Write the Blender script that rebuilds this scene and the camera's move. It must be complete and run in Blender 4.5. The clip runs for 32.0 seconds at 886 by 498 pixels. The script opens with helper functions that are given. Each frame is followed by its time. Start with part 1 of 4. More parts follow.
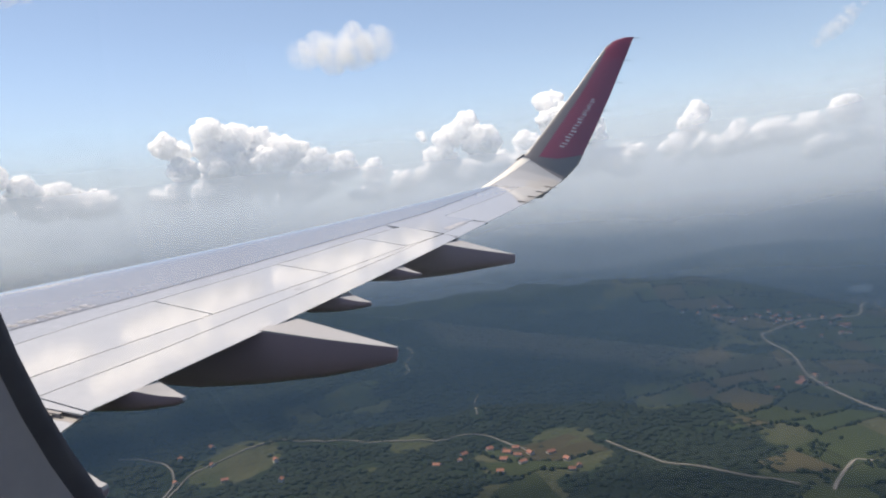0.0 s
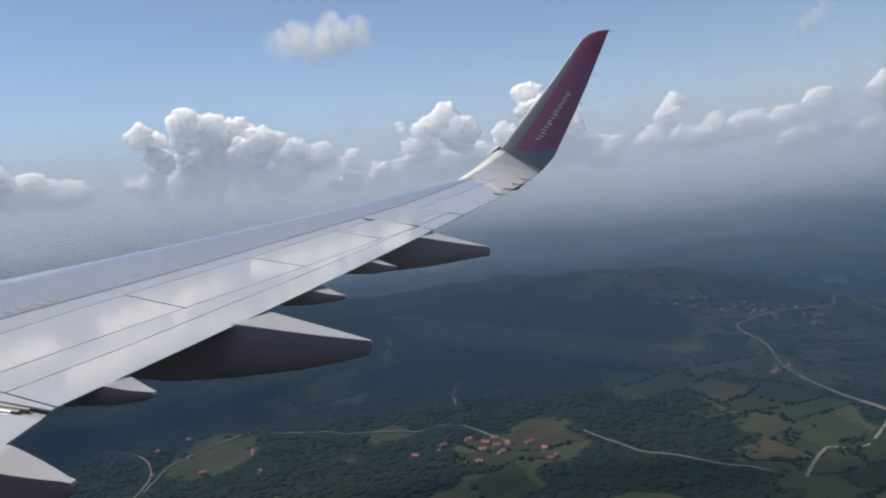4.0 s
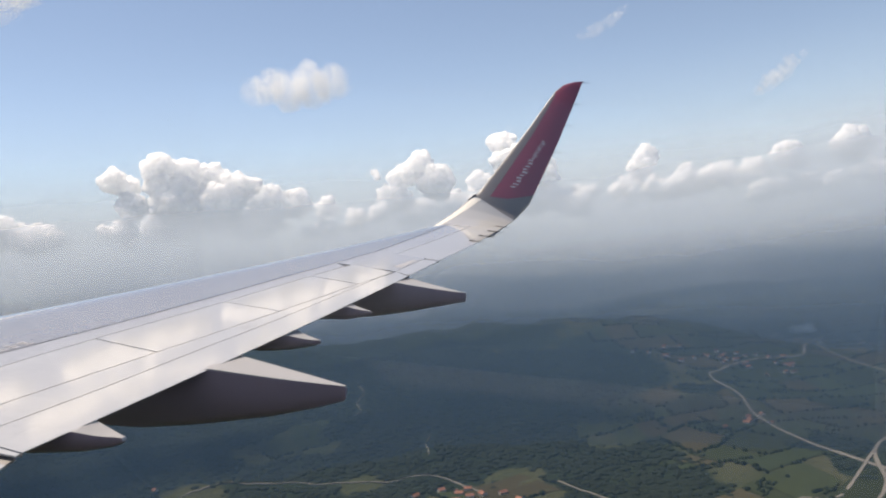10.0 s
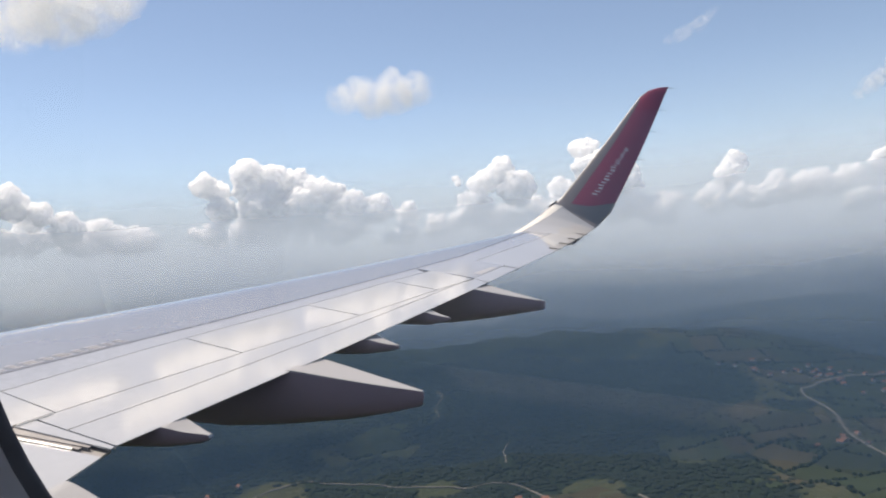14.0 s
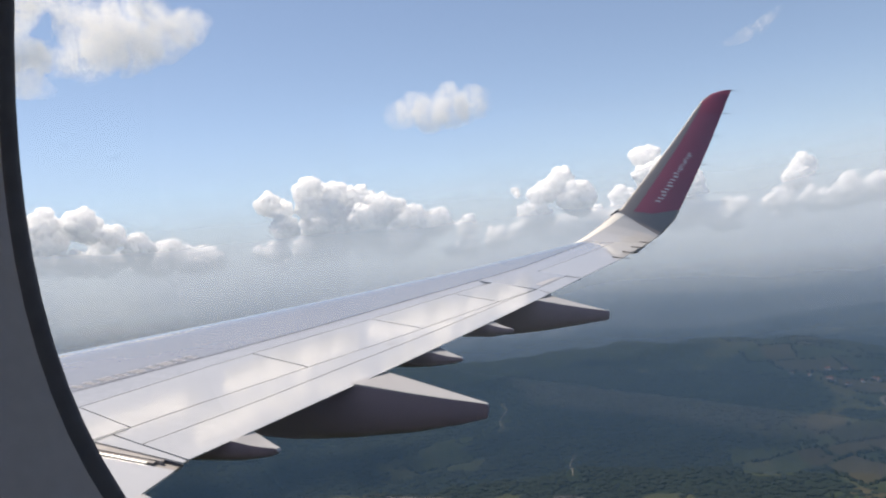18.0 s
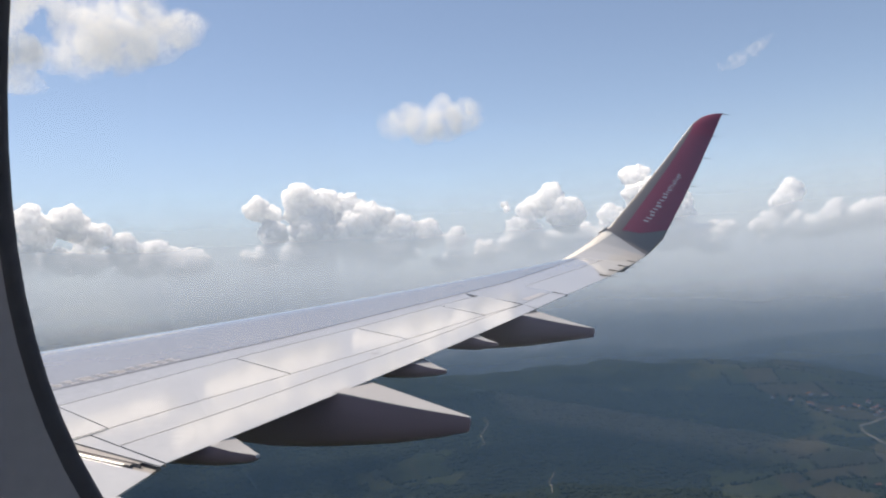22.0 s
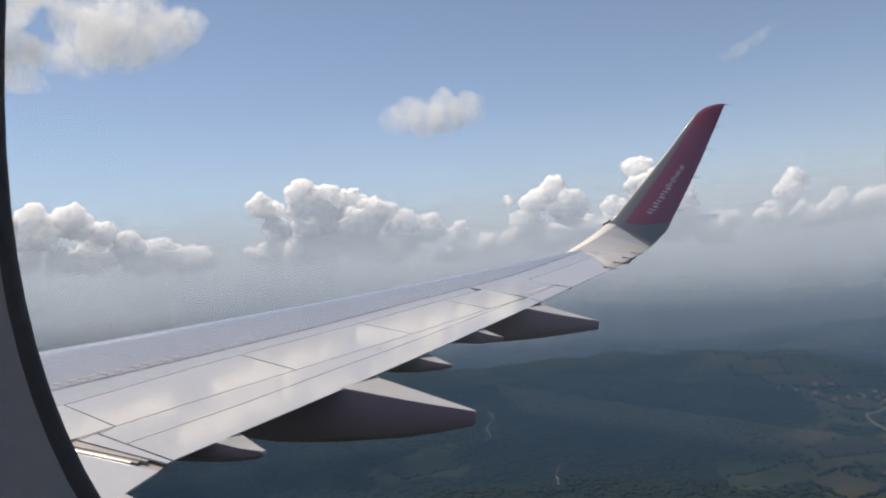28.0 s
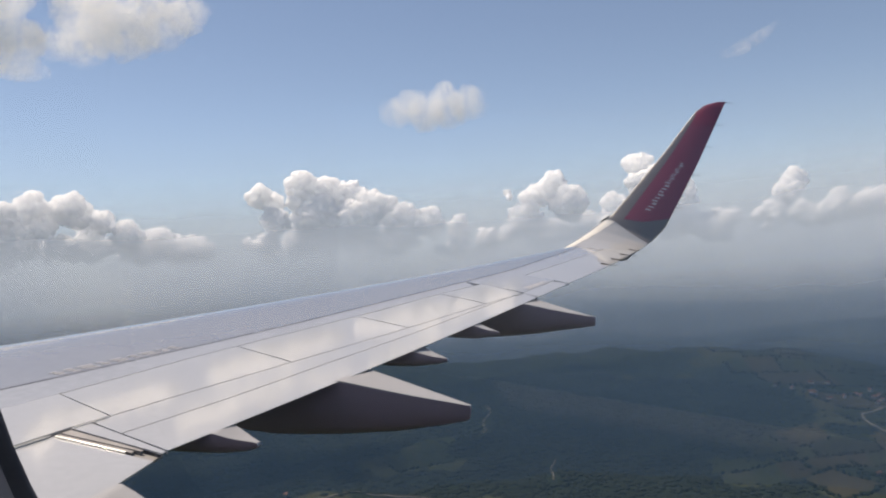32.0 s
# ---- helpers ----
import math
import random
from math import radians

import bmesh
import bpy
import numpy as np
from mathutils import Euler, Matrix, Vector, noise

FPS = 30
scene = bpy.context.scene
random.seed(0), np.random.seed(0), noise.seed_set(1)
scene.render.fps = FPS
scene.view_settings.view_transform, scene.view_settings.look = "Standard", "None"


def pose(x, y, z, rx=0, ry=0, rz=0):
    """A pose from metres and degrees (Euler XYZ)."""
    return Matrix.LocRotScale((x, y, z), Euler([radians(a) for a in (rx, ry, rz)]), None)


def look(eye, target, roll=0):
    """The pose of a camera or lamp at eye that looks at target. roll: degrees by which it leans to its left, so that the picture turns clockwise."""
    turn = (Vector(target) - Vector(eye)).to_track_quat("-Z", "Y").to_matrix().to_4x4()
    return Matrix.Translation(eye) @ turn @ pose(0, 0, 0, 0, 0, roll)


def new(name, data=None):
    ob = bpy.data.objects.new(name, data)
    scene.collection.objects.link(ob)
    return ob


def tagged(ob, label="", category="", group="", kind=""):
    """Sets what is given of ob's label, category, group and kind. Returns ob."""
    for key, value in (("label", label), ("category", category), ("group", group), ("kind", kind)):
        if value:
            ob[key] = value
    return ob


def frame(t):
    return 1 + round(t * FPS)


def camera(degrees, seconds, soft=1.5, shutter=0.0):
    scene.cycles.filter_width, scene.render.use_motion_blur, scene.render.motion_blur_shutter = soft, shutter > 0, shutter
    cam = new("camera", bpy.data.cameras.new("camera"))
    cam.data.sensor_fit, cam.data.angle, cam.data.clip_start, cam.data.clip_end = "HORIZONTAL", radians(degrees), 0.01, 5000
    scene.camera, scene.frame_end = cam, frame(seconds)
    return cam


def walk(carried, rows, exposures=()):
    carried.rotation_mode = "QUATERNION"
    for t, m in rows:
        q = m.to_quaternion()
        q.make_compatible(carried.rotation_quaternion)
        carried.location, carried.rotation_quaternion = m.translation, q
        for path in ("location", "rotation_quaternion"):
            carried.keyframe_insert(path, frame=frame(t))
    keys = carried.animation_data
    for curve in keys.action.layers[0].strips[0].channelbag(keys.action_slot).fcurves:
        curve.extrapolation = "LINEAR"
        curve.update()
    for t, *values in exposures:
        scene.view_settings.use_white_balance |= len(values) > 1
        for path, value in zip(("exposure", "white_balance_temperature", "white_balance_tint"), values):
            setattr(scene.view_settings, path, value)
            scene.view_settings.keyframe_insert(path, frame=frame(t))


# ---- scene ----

cam = camera(58.85, 32.0, soft=2.1)

# The aircraft flies with its nose a little down and its right wing a little low: its own axes (x aft, y outboard, z up) in the world.
LEVEL = Vector((-0.188, -0.041, 1.0)).normalized().rotation_difference(Vector((0, 0, 1))).to_matrix().to_4x4()
PATH = [
    (0, 9.075, 1.746, 1.683, 87.74, -4.57, 9.82),
    (0.5, 9.084, 1.736, 1.712, 88.60, -4.60, 9.27),
    (1, 9.087, 1.724, 1.699, 89.44, -4.85, 8.72),
    (1.5, 9.099, 1.722, 1.695, 88.78, -4.79, 9.10),
    (2, 9.099, 1.716, 1.696, 87.62, -4.56, 9.79),
    (2.5, 9.109, 1.731, 1.686, 87.52, -4.02, 10.36),
    (3, 9.096, 1.731, 1.683, 87.96, -3.69, 9.69),
    (3.5, 9.122, 1.738, 1.705, 87.04, -4.31, 8.67),
    (5.5, 9.125, 1.728, 1.706, 89.76, -4.28, 7.14),
    (6, 9.131, 1.730, 1.702, 90.78, -4.18, 6.35),
    (6.5, 9.122, 1.732, 1.707, 90.85, -3.76, 6.10),
    (7, 9.114, 1.723, 1.690, 90.44, -3.53, 6.72),
    (7.5, 9.113, 1.720, 1.684, 90.71, -3.57, 6.80),
    (8, 9.109, 1.721, 1.683, 91.69, -3.59, 6.24),
    (8.5, 9.118, 1.714, 1.677, 92.58, -3.65, 6.03),
    (9, 9.110, 1.712, 1.686, 91.53, -4.01, 6.53),
    (9.5, 9.115, 1.717, 1.684, 90.63, -4.47, 6.75),
    (10, 9.111, 1.717, 1.686, 90.83, -5.09, 6.42),
    (10.5, 9.110, 1.721, 1.685, 90.60, -5.78, 6.61),
    (11, 9.100, 1.717, 1.676, 90.44, -5.36, 8.76),
    (11.5, 9.106, 1.718, 1.686, 90.53, -5.21, 10.91),
    (12, 9.117, 1.717, 1.694, 90.79, -4.87, 11.44),
    (12.5, 9.119, 1.709, 1.690, 91.43, -4.76, 11.56),
    (13, 9.122, 1.708, 1.693, 91.92, -5.15, 11.43),
    (13.5, 9.123, 1.717, 1.700, 91.66, -5.42, 11.59),
    (14, 9.120, 1.707, 1.695, 90.72, -5.90, 12.26),
    (14.5, 9.128, 1.706, 1.676, 90.80, -6.02, 13.19),
    (16.5, 9.114, 1.721, 1.691, 91.71, -4.53, 15.18),
    (17, 9.109, 1.719, 1.685, 91.87, -4.61, 15.51),
    (17.5, 9.111, 1.725, 1.692, 91.48, -4.33, 16.09),
    (18, 9.109, 1.722, 1.687, 91.23, -4.66, 16.71),
    (18.5, 9.116, 1.716, 1.695, 90.90, -5.59, 16.29),
    (19, 9.123, 1.702, 1.700, 92.30, -5.98, 14.97),
    (19.5, 9.123, 1.719, 1.705, 92.78, -7.20, 13.16),
    (20, 9.123, 1.721, 1.701, 91.42, -7.93, 12.55),
    (20.5, 9.124, 1.720, 1.700, 90.64, -8.10, 12.76),
    (21, 9.117, 1.712, 1.695, 90.78, -7.31, 13.99),
    (21.5, 9.116, 1.712, 1.689, 91.31, -6.85, 15.37),
    (22, 9.109, 1.722, 1.686, 92.18, -6.80, 15.76),
    (22.5, 9.114, 1.720, 1.689, 92.93, -6.91, 15.76),
    (23, 9.111, 1.718, 1.683, 93.05, -7.47, 15.61),
    (23.5, 9.125, 1.726, 1.698, 93.31, -7.82, 14.59),
    (24, 9.112, 1.715, 1.684, 93.91, -7.26, 14.00),
    (24.5, 9.119, 1.706, 1.671, 92.13, -7.43, 14.26),
    (25, 9.123, 1.721, 1.688, 90.06, -7.47, 14.20),
    (25.5, 9.111, 1.710, 1.679, 90.42, -6.36, 15.33),
    (27.5, 9.119, 1.721, 1.690, 91.44, -6.49, 15.62),
    (28, 9.107, 1.725, 1.688, 91.72, -6.10, 16.04),
    (28.5, 9.119, 1.727, 1.695, 91.88, -6.49, 16.71),
    (29, 9.106, 1.731, 1.681, 92.06, -7.03, 16.79),
    (29.5, 9.124, 1.727, 1.696, 90.91, -7.52, 16.69),
    (30, 9.120, 1.715, 1.693, 90.45, -7.42, 16.52),
    (30.5, 9.125, 1.715, 1.703, 90.58, -6.67, 16.58),
    (31, 9.124, 1.712, 1.700, 90.71, -6.39, 16.33),
    (31.5, 9.120, 1.718, 1.703, 90.85, -6.70, 16.11),
    (32, 9.121, 1.722, 1.697, 91.27, -6.93, 15.93),
]
EXPOSURES = [(0, 0.37, 7750, 14), (2, 0.29, 7450, 14), (3, 0.03, 6950, 13), (6, -0.19, 7250, 14), (7.5, -0.05, 7350, 14), (8.5, -0.1, 8250, 15), (9.6, 0.07, 8200, 15), (10.5, 0.49, 7900, 14), (12, 0.31, 7800, 14), (17, 0.29, 7700, 14), (19, 0.27, 7700, 14), (24, 0.19, 7800, 14), (27.5, -0.01, 7750, 14), (32, -0.01, 7850, 15)]
walk(cam, [(t, LEVEL @ pose(x, y, z, rx, ry, rz)) for t, x, y, z, rx, ry, rz in PATH], EXPOSURES)

# ---- light ----
SUN_DIR = Vector((-0.42, 0.15, 0.86)).normalized()
world = bpy.data.worlds.new("sky")
scene.world = world
world.use_nodes = True
wn, wl = world.node_tree.nodes, world.node_tree.links
wn.clear()
sky = wn.new("ShaderNodeTexSky")
sky.sky_type, sky.sun_disc = "NISHITA", False
sky.sun_elevation = math.asin(SUN_DIR.z)
sky.sun_rotation = math.atan2(SUN_DIR.x, SUN_DIR.y)
sky.altitude, sky.air_density, sky.dust_density, sky.ozone_density = 2500, 1.0, 0.45, 1.3
bg = wn.new("ShaderNodeBackground")
bg.inputs["Strength"].default_value = 0.14
wo = wn.new("ShaderNodeOutputWorld")
wl.new(sky.outputs[0], bg.inputs[0])
wl.new(bg.outputs[0], wo.inputs[0])

sun = new("sun", bpy.data.lights.new("sun", "SUN"))
sun.data.energy, sun.data.angle, sun.data.color = 5.0, radians(0.6), (1.0, 0.95, 0.88)
sun.matrix_world = look((0, 0, 900), Vector((0, 0, 900)) - SUN_DIR)


# ---- materials ----
def material(name, color, rough=0.5, metal=0.0, var=0.1, scale=2.0, fine=40.0, bump=0.0, coat=0.0, rand=0.0, spec=0.5):
    """A surface with colour variation at two scales, a little relief, and a random shift from object to object."""
    m = bpy.data.materials.new(name)
    m.use_nodes = True
    nt, n = m.node_tree, m.node_tree.nodes
    b = n["Principled BSDF"]
    b.inputs["Roughness"].default_value, b.inputs["Metallic"].default_value = rough, metal
    b.inputs["Coat Weight"].default_value = coat
    b.inputs["Coat Roughness"].default_value, b.inputs["Coat IOR"].default_value = 0.07, 2.25
    b.inputs["Specular IOR Level"].default_value = spec
    geo = n.new("ShaderNodeNewGeometry")
    big, small = n.new("ShaderNodeTexNoise"), n.new("ShaderNodeTexNoise")
    big.inputs["Scale"].default_value, small.inputs["Scale"].default_value = scale, fine
    big.inputs["Detail"].default_value, small.inputs["Detail"].default_value = 6, 4
    for q in (big, small):
        nt.links.new(geo.outputs["Position"], q.inputs["Vector"])
    add = n.new("ShaderNodeMath")
    add.operation = "ADD"
    nt.links.new(big.outputs["Fac"], add.inputs[0])
    nt.links.new(small.outputs["Fac"], add.inputs[1])
    rng = n.new("ShaderNodeMapRange")
    rng.inputs[1].default_value, rng.inputs[2].default_value = 0.65, 1.35
    rng.inputs[3].default_value, rng.inputs[4].default_value = 1 - var, 1 + var
    nt.links.new(add.outputs[0], rng.inputs[0])
    fac = rng.outputs[0]
    if rand:
        info = n.new("ShaderNodeObjectInfo")
        r2 = n.new("ShaderNodeMapRange")
        r2.inputs[3].default_value, r2.inputs[4].default_value = 1 - rand, 1 + rand
        nt.links.new(info.outputs["Random"], r2.inputs[0])
        mu = n.new("ShaderNodeMath")
        mu.operation = "MULTIPLY"
        nt.links.new(fac, mu.inputs[0])
        nt.links.new(r2.outputs[0], mu.inputs[1])
        fac = mu.outputs[0]
    mix = n.new("ShaderNodeVectorMath")
    mix.operation = "SCALE"
    mix.inputs[0].default_value = color
    nt.links.new(fac, mix.inputs["Scale"])
    nt.links.new(mix.outputs[0], b.inputs["Base Color"])
    if bump:
        bp = n.new("ShaderNodeBump")
        bp.inputs["Strength"].default_value, bp.inputs["Distance"].default_value = bump, 0.4 / fine
        nt.links.new(small.outputs["Fac"], bp.inputs["Height"])
        nt.links.new(bp.outputs[0], b.inputs["Normal"])
    return m


WING_PAINT = material("wing_paint", (0.430, 0.435, 0.441), 0.26, 0.0, 0.10, 0.9, 14.0, coat=1.0)
SPOILER_PAINT = material("spoiler_paint", (0.481, 0.485, 0.488), 0.28, 0.0, 0.08, 1.1, 16.0, coat=1.0)
SLAT_METAL = material("slat_metal", (0.360, 0.358, 0.357), 0.25, 0.2, 0.06, 0.8, 9.0, coat=1.0)
GAP_DARK = material("gap_dark", (0.035, 0.035, 0.04), 0.7, 0.0, 0.2, 3.0)
# sun on the fairing tops and shade below, put into two greys
FAIRING_LIT = material("fairing_lit", (0.368, 0.368, 0.376), 0.4, 0.0, 0.05, 1.5, 14.0)
FAIRING_SHADED = material("fairing_shaded", (0.231, 0.182, 0.224), 0.5, 0.0, 0.05, 1.5, 14.0)
WINGLET_GREY = material("winglet_grey", (0.171, 0.164, 0.173), 0.35, 0.0, 0.04, 1.5, 14.0, coat=0.2)
MAGENTA = material("magenta_paint", (0.261, 0.056, 0.101), 0.35, 0.0, 0.06, 1.5, 14.0, coat=0.25)
MARK_WHITE = material("mark_white", (0.47, 0.42, 0.45), 0.5, 0.0, 0.04)
MARK_GREY = material("mark_grey", (0.349, 0.359, 0.393), 0.6, 0.0, 0.1)
FUSELAGE_PAINT = material("fuselage_paint", (0.70, 0.70, 0.72), 0.35, 0.0, 0.04, 1.0, 10.0, coat=0.4)
DARK_GLASS = material("dark_glass", (0.03, 0.035, 0.045), 0.12, 0.0, 0.1)
ROD_DARK = material("rod_dark", (0.06, 0.06, 0.06), 0.6, 0.0, 0.1)
REVEAL_GREY = material("reveal_grey", (0.720, 0.680, 0.680), 0.6, 0.0, 0.06, 6.0, 300.0, bump=0.1, spec=0.2)
PANEL_PLASTIC = material("panel_plastic", (0.70, 0.77, 0.90), 0.5, 0.0, 0.04, 6.0, 300.0, bump=0.1)
SEAL_RUBBER = material("seal_rubber", (0.160, 0.150, 0.155), 0.8, 0.0, 0.15, 20.0, 200.0, spec=0.15)
CABIN_LINING = material("cabin_lining", (0.82, 0.82, 0.85), 0.7, 0.0, 0.05)
# off-white that stands in for glint and shine on bare metal edges
RIB_SHINE = material("rib_shine", (0.86, 0.83, 0.76), 0.35, 0.0, 0.05, 6.0, 60.0, coat=0.3)
TRACK_GREY = material("track_grey", (0.270, 0.260, 0.260), 0.5, 0.3, 0.15, 6.0, 60.0)
ROAD_GRAVEL = material("road_gravel", (0.176, 0.163, 0.146), 0.9, 0.0, 0.12, 0.02, 0.5)
FIELD_GREEN = material("field_green", (0.029, 0.038, 0.016), 0.95, 0.0, 0.18, 0.02, 0.35, rand=0.30, spec=0.1)
FIELD_DRY = material("field_dry", (0.056, 0.050, 0.028), 0.95, 0.0, 0.16, 0.02, 0.35, rand=0.25, spec=0.1)
FIELD_DARK = material("field_dark", (0.027, 0.038, 0.018), 0.95, 0.0, 0.2, 0.02, 0.35, rand=0.25, spec=0.1)
LEAF = material("hedge_leaf", (0.017, 0.027, 0.013), 0.9, 0.0, 0.35, 0.05, 1.2, spec=0.15)
FOREST_LEAF = material("forest_leaf", (0.013, 0.021, 0.014), 0.9, 0.0, 0.18, 0.012, 0.6, spec=0.15)
HOUSE_WALL = material("house_wall", (0.62, 0.58, 0.52), 0.85, 0.0, 0.1, 0.3, 3.0, rand=0.25)
HOUSE_ROOF = material("house_roof", (0.25, 0.11, 0.075), 0.85, 0.0, 0.2, 0.4, 4.0, rand=0.35)
SHED_WHITE = material("shed_white", (0.80, 0.80, 0.80), 0.5, 0.0, 0.05, 0.1, 2.0)


def ground_material():
    """Woods, meadow and bare earth, by the cover that each part of the ground carries."""
    m = bpy.data.materials.new("ground_cover")
    m.use_nodes = True
    nt, n = m.node_tree, m.node_tree.nodes
    b = n["Principled BSDF"]
    b.inputs["Roughness"].default_value = 0.95
    b.inputs["Specular IOR Level"].default_value = 0.1
    geo = n.new("ShaderNodeNewGeometry")
    at = n.new("ShaderNodeAttribute")
    at.attribute_name = "woods"

    def noise_node(scale, detail):
        q = n.new("ShaderNodeTexNoise")
        q.inputs["Scale"].default_value, q.inputs["Detail"].default_value = scale, detail
        nt.links.new(geo.outputs["Position"], q.inputs["Vector"])
        return q.outputs["Fac"]

    def ramp(src, a, ca, z, cz):
        r = n.new("ShaderNodeValToRGB")
        r.color_ramp.elements[0].position, r.color_ramp.elements[0].color = a, (*ca, 1)
        r.color_ramp.elements[1].position, r.color_ramp.elements[1].color = z, (*cz, 1)
        nt.links.new(src, r.inputs[0])
        return r.outputs[0]
    crowns = n.new("ShaderNodeTexVoronoi")
    crowns.inputs["Scale"].default_value = 0.09
    nt.links.new(geo.outputs["Position"], crowns.inputs["Vector"])
    woods = ramp(noise_node(0.012, 8), 0.3, (0.0097, 0.0180, 0.0128), 0.75, (0.0225, 0.0345, 0.0195))
    meadow = ramp(noise_node(0.008, 7), 0.3, (0.0338, 0.0465, 0.0232), 0.72, (0.0713, 0.0705, 0.0398))
    edge = n.new("ShaderNodeMath")
    edge.operation = "MULTIPLY_ADD"
    edge.inputs[1].default_value, edge.inputs[2].default_value = 0.5, -0.25
    nt.links.new(noise_node(0.03, 5), edge.inputs[0])
    summ = n.new("ShaderNodeMath")
    summ.operation = "ADD"
    nt.links.new(edge.outputs[0], summ.inputs[0])
    nt.links.new(at.outputs["Fac"], summ.inputs[1])
    step = n.new("ShaderNodeMapRange")
    step.inputs[1].default_value, step.inputs[2].default_value = 0.44, 0.56
    nt.links.new(summ.outputs[0], step.inputs[0])
    mix = n.new("ShaderNodeMix")
    mix.data_type = "RGBA"
    nt.links.new(step.outputs[0], mix.inputs[0])
    nt.links.new(meadow, mix.inputs[6])
    nt.links.new(woods, mix.inputs[7])
    nt.links.new(mix.outputs[2], b.inputs["Base Color"])
    bp = n.new("ShaderNodeBump")
    bp.inputs["Strength"].default_value, bp.inputs["Distance"].default_value = 0.5, 5.0
    nt.links.new(crowns.outputs["Distance"], bp.inputs["Height"])
    nt.links.new(bp.outputs[0], b.inputs["Normal"])
    return m


def veil_material(name, color, low, high, full, strength, base=0.35):
    """Haze tinted onto a thin see-through sheet: densest at height full, gone at high, thinner at low."""
    m = bpy.data.materials.new(name)
    m.use_nodes = True
    nt, n = m.node_tree, m.node_tree.nodes
    n.clear()
    geo, sep = n.new("ShaderNodeNewGeometry"), n.new("ShaderNodeSeparateXYZ")
    nt.links.new(geo.outputs["Position"], sep.inputs[0])
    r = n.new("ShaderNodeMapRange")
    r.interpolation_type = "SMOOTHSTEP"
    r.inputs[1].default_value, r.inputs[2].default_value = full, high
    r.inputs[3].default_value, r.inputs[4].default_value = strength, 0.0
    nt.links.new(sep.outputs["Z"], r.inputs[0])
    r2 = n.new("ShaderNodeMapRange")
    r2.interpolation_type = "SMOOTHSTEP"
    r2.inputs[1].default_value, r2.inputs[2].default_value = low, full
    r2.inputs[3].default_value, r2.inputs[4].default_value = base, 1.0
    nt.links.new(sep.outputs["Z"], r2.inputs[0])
    tex = n.new("ShaderNodeTexNoise")
    tex.inputs["Scale"].default_value, tex.inputs["Detail"].default_value = 0.0013, 4
    nt.links.new(geo.outputs["Position"], tex.inputs["Vector"])
    r3 = n.new("ShaderNodeMapRange")
    r3.inputs[1].default_value, r3.inputs[2].default_value = 0.3, 0.7
    r3.inputs[3].default_value, r3.inputs[4].default_value = 0.75, 1.2
    nt.links.new(tex.outputs["Fac"], r3.inputs[0])
    a, c = n.new("ShaderNodeMath"), n.new("ShaderNodeMath")
    a.operation = c.operation = "MULTIPLY"
    nt.links.new(r.outputs[0], a.inputs[0])
    nt.links.new(r2.outputs[0], a.inputs[1])
    nt.links.new(a.outputs[0], c.inputs[0])
    nt.links.new(r3.outputs[0], c.inputs[1])
    d, tl, ms = n.new("ShaderNodeBsdfDiffuse"), n.new("ShaderNodeBsdfTranslucent"), n.new("ShaderNodeMixShader")
    level = n.new("ShaderNodeCombineXYZ")
    level.inputs[2].default_value = 1.0
    nt.links.new(level.outputs[0], d.inputs["Normal"])
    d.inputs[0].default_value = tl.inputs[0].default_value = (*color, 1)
    ms.inputs[0].default_value = 0.1
    nt.links.new(d.outputs[0], ms.inputs[1])
    nt.links.new(tl.outputs[0], ms.inputs[2])
    tr, mx, out = n.new("ShaderNodeBsdfTransparent"), n.new("ShaderNodeMixShader"), n.new("ShaderNodeOutputMaterial")
    nt.links.new(c.outputs[0], mx.inputs[0])
    nt.links.new(tr.outputs[0], mx.inputs[1])
    nt.links.new(ms.outputs[0], mx.inputs[2])
    nt.links.new(mx.outputs[0], out.inputs[0])
    return m


def cloud_material(name):
    """Water droplets: white, and light wanders far inside."""
    m = bpy.data.materials.new(name)
    m.use_nodes = True
    nt, n = m.node_tree, m.node_tree.nodes
    b = n["Principled BSDF"]
    b.inputs["Base Color"].default_value = (0.997, 0.997, 0.998, 1)
    b.inputs["Roughness"].default_value, b.inputs["Specular IOR Level"].default_value = 1.0, 0.0
    b.inputs["Subsurface Weight"].default_value = 1.0
    b.inputs["Subsurface Radius"].default_value = (1.0, 1.0, 1.0)
    b.inputs["Subsurface Scale"].default_value = 330.0
    geo, tex, bp = n.new("ShaderNodeNewGeometry"), n.new("ShaderNodeTexNoise"), n.new("ShaderNodeBump")
    tex.inputs["Scale"].default_value, tex.inputs["Detail"].default_value = 0.03, 6
    nt.links.new(geo.outputs["Position"], tex.inputs["Vector"])
    bp.inputs["Strength"].default_value, bp.inputs["Distance"].default_value = 0.2, 8.0
    nt.links.new(tex.outputs["Fac"], bp.inputs["Height"])
    nt.links.new(bp.outputs[0], b.inputs["Normal"])
    return m


def droplet_material(name):
    """Clots of droplets, too small to see singly, that pass on as much light as they throw back."""
    m = bpy.data.materials.new(name)
    m.use_nodes = True
    nt, n = m.node_tree, m.node_tree.nodes
    n.clear()
    d, t, mx, out = n.new("ShaderNodeBsdfDiffuse"), n.new("ShaderNodeBsdfTranslucent"), n.new("ShaderNodeMixShader"), n.new("ShaderNodeOutputMaterial")
    d.inputs[0].default_value = t.inputs[0].default_value = (0.985, 0.992, 1.0, 1)
    mx.inputs[0].default_value = 0.5
    nt.links.new(d.outputs[0], mx.inputs[1])
    nt.links.new(t.outputs[0], mx.inputs[2])
    nt.links.new(mx.outputs[0], out.inputs[0])
    return m


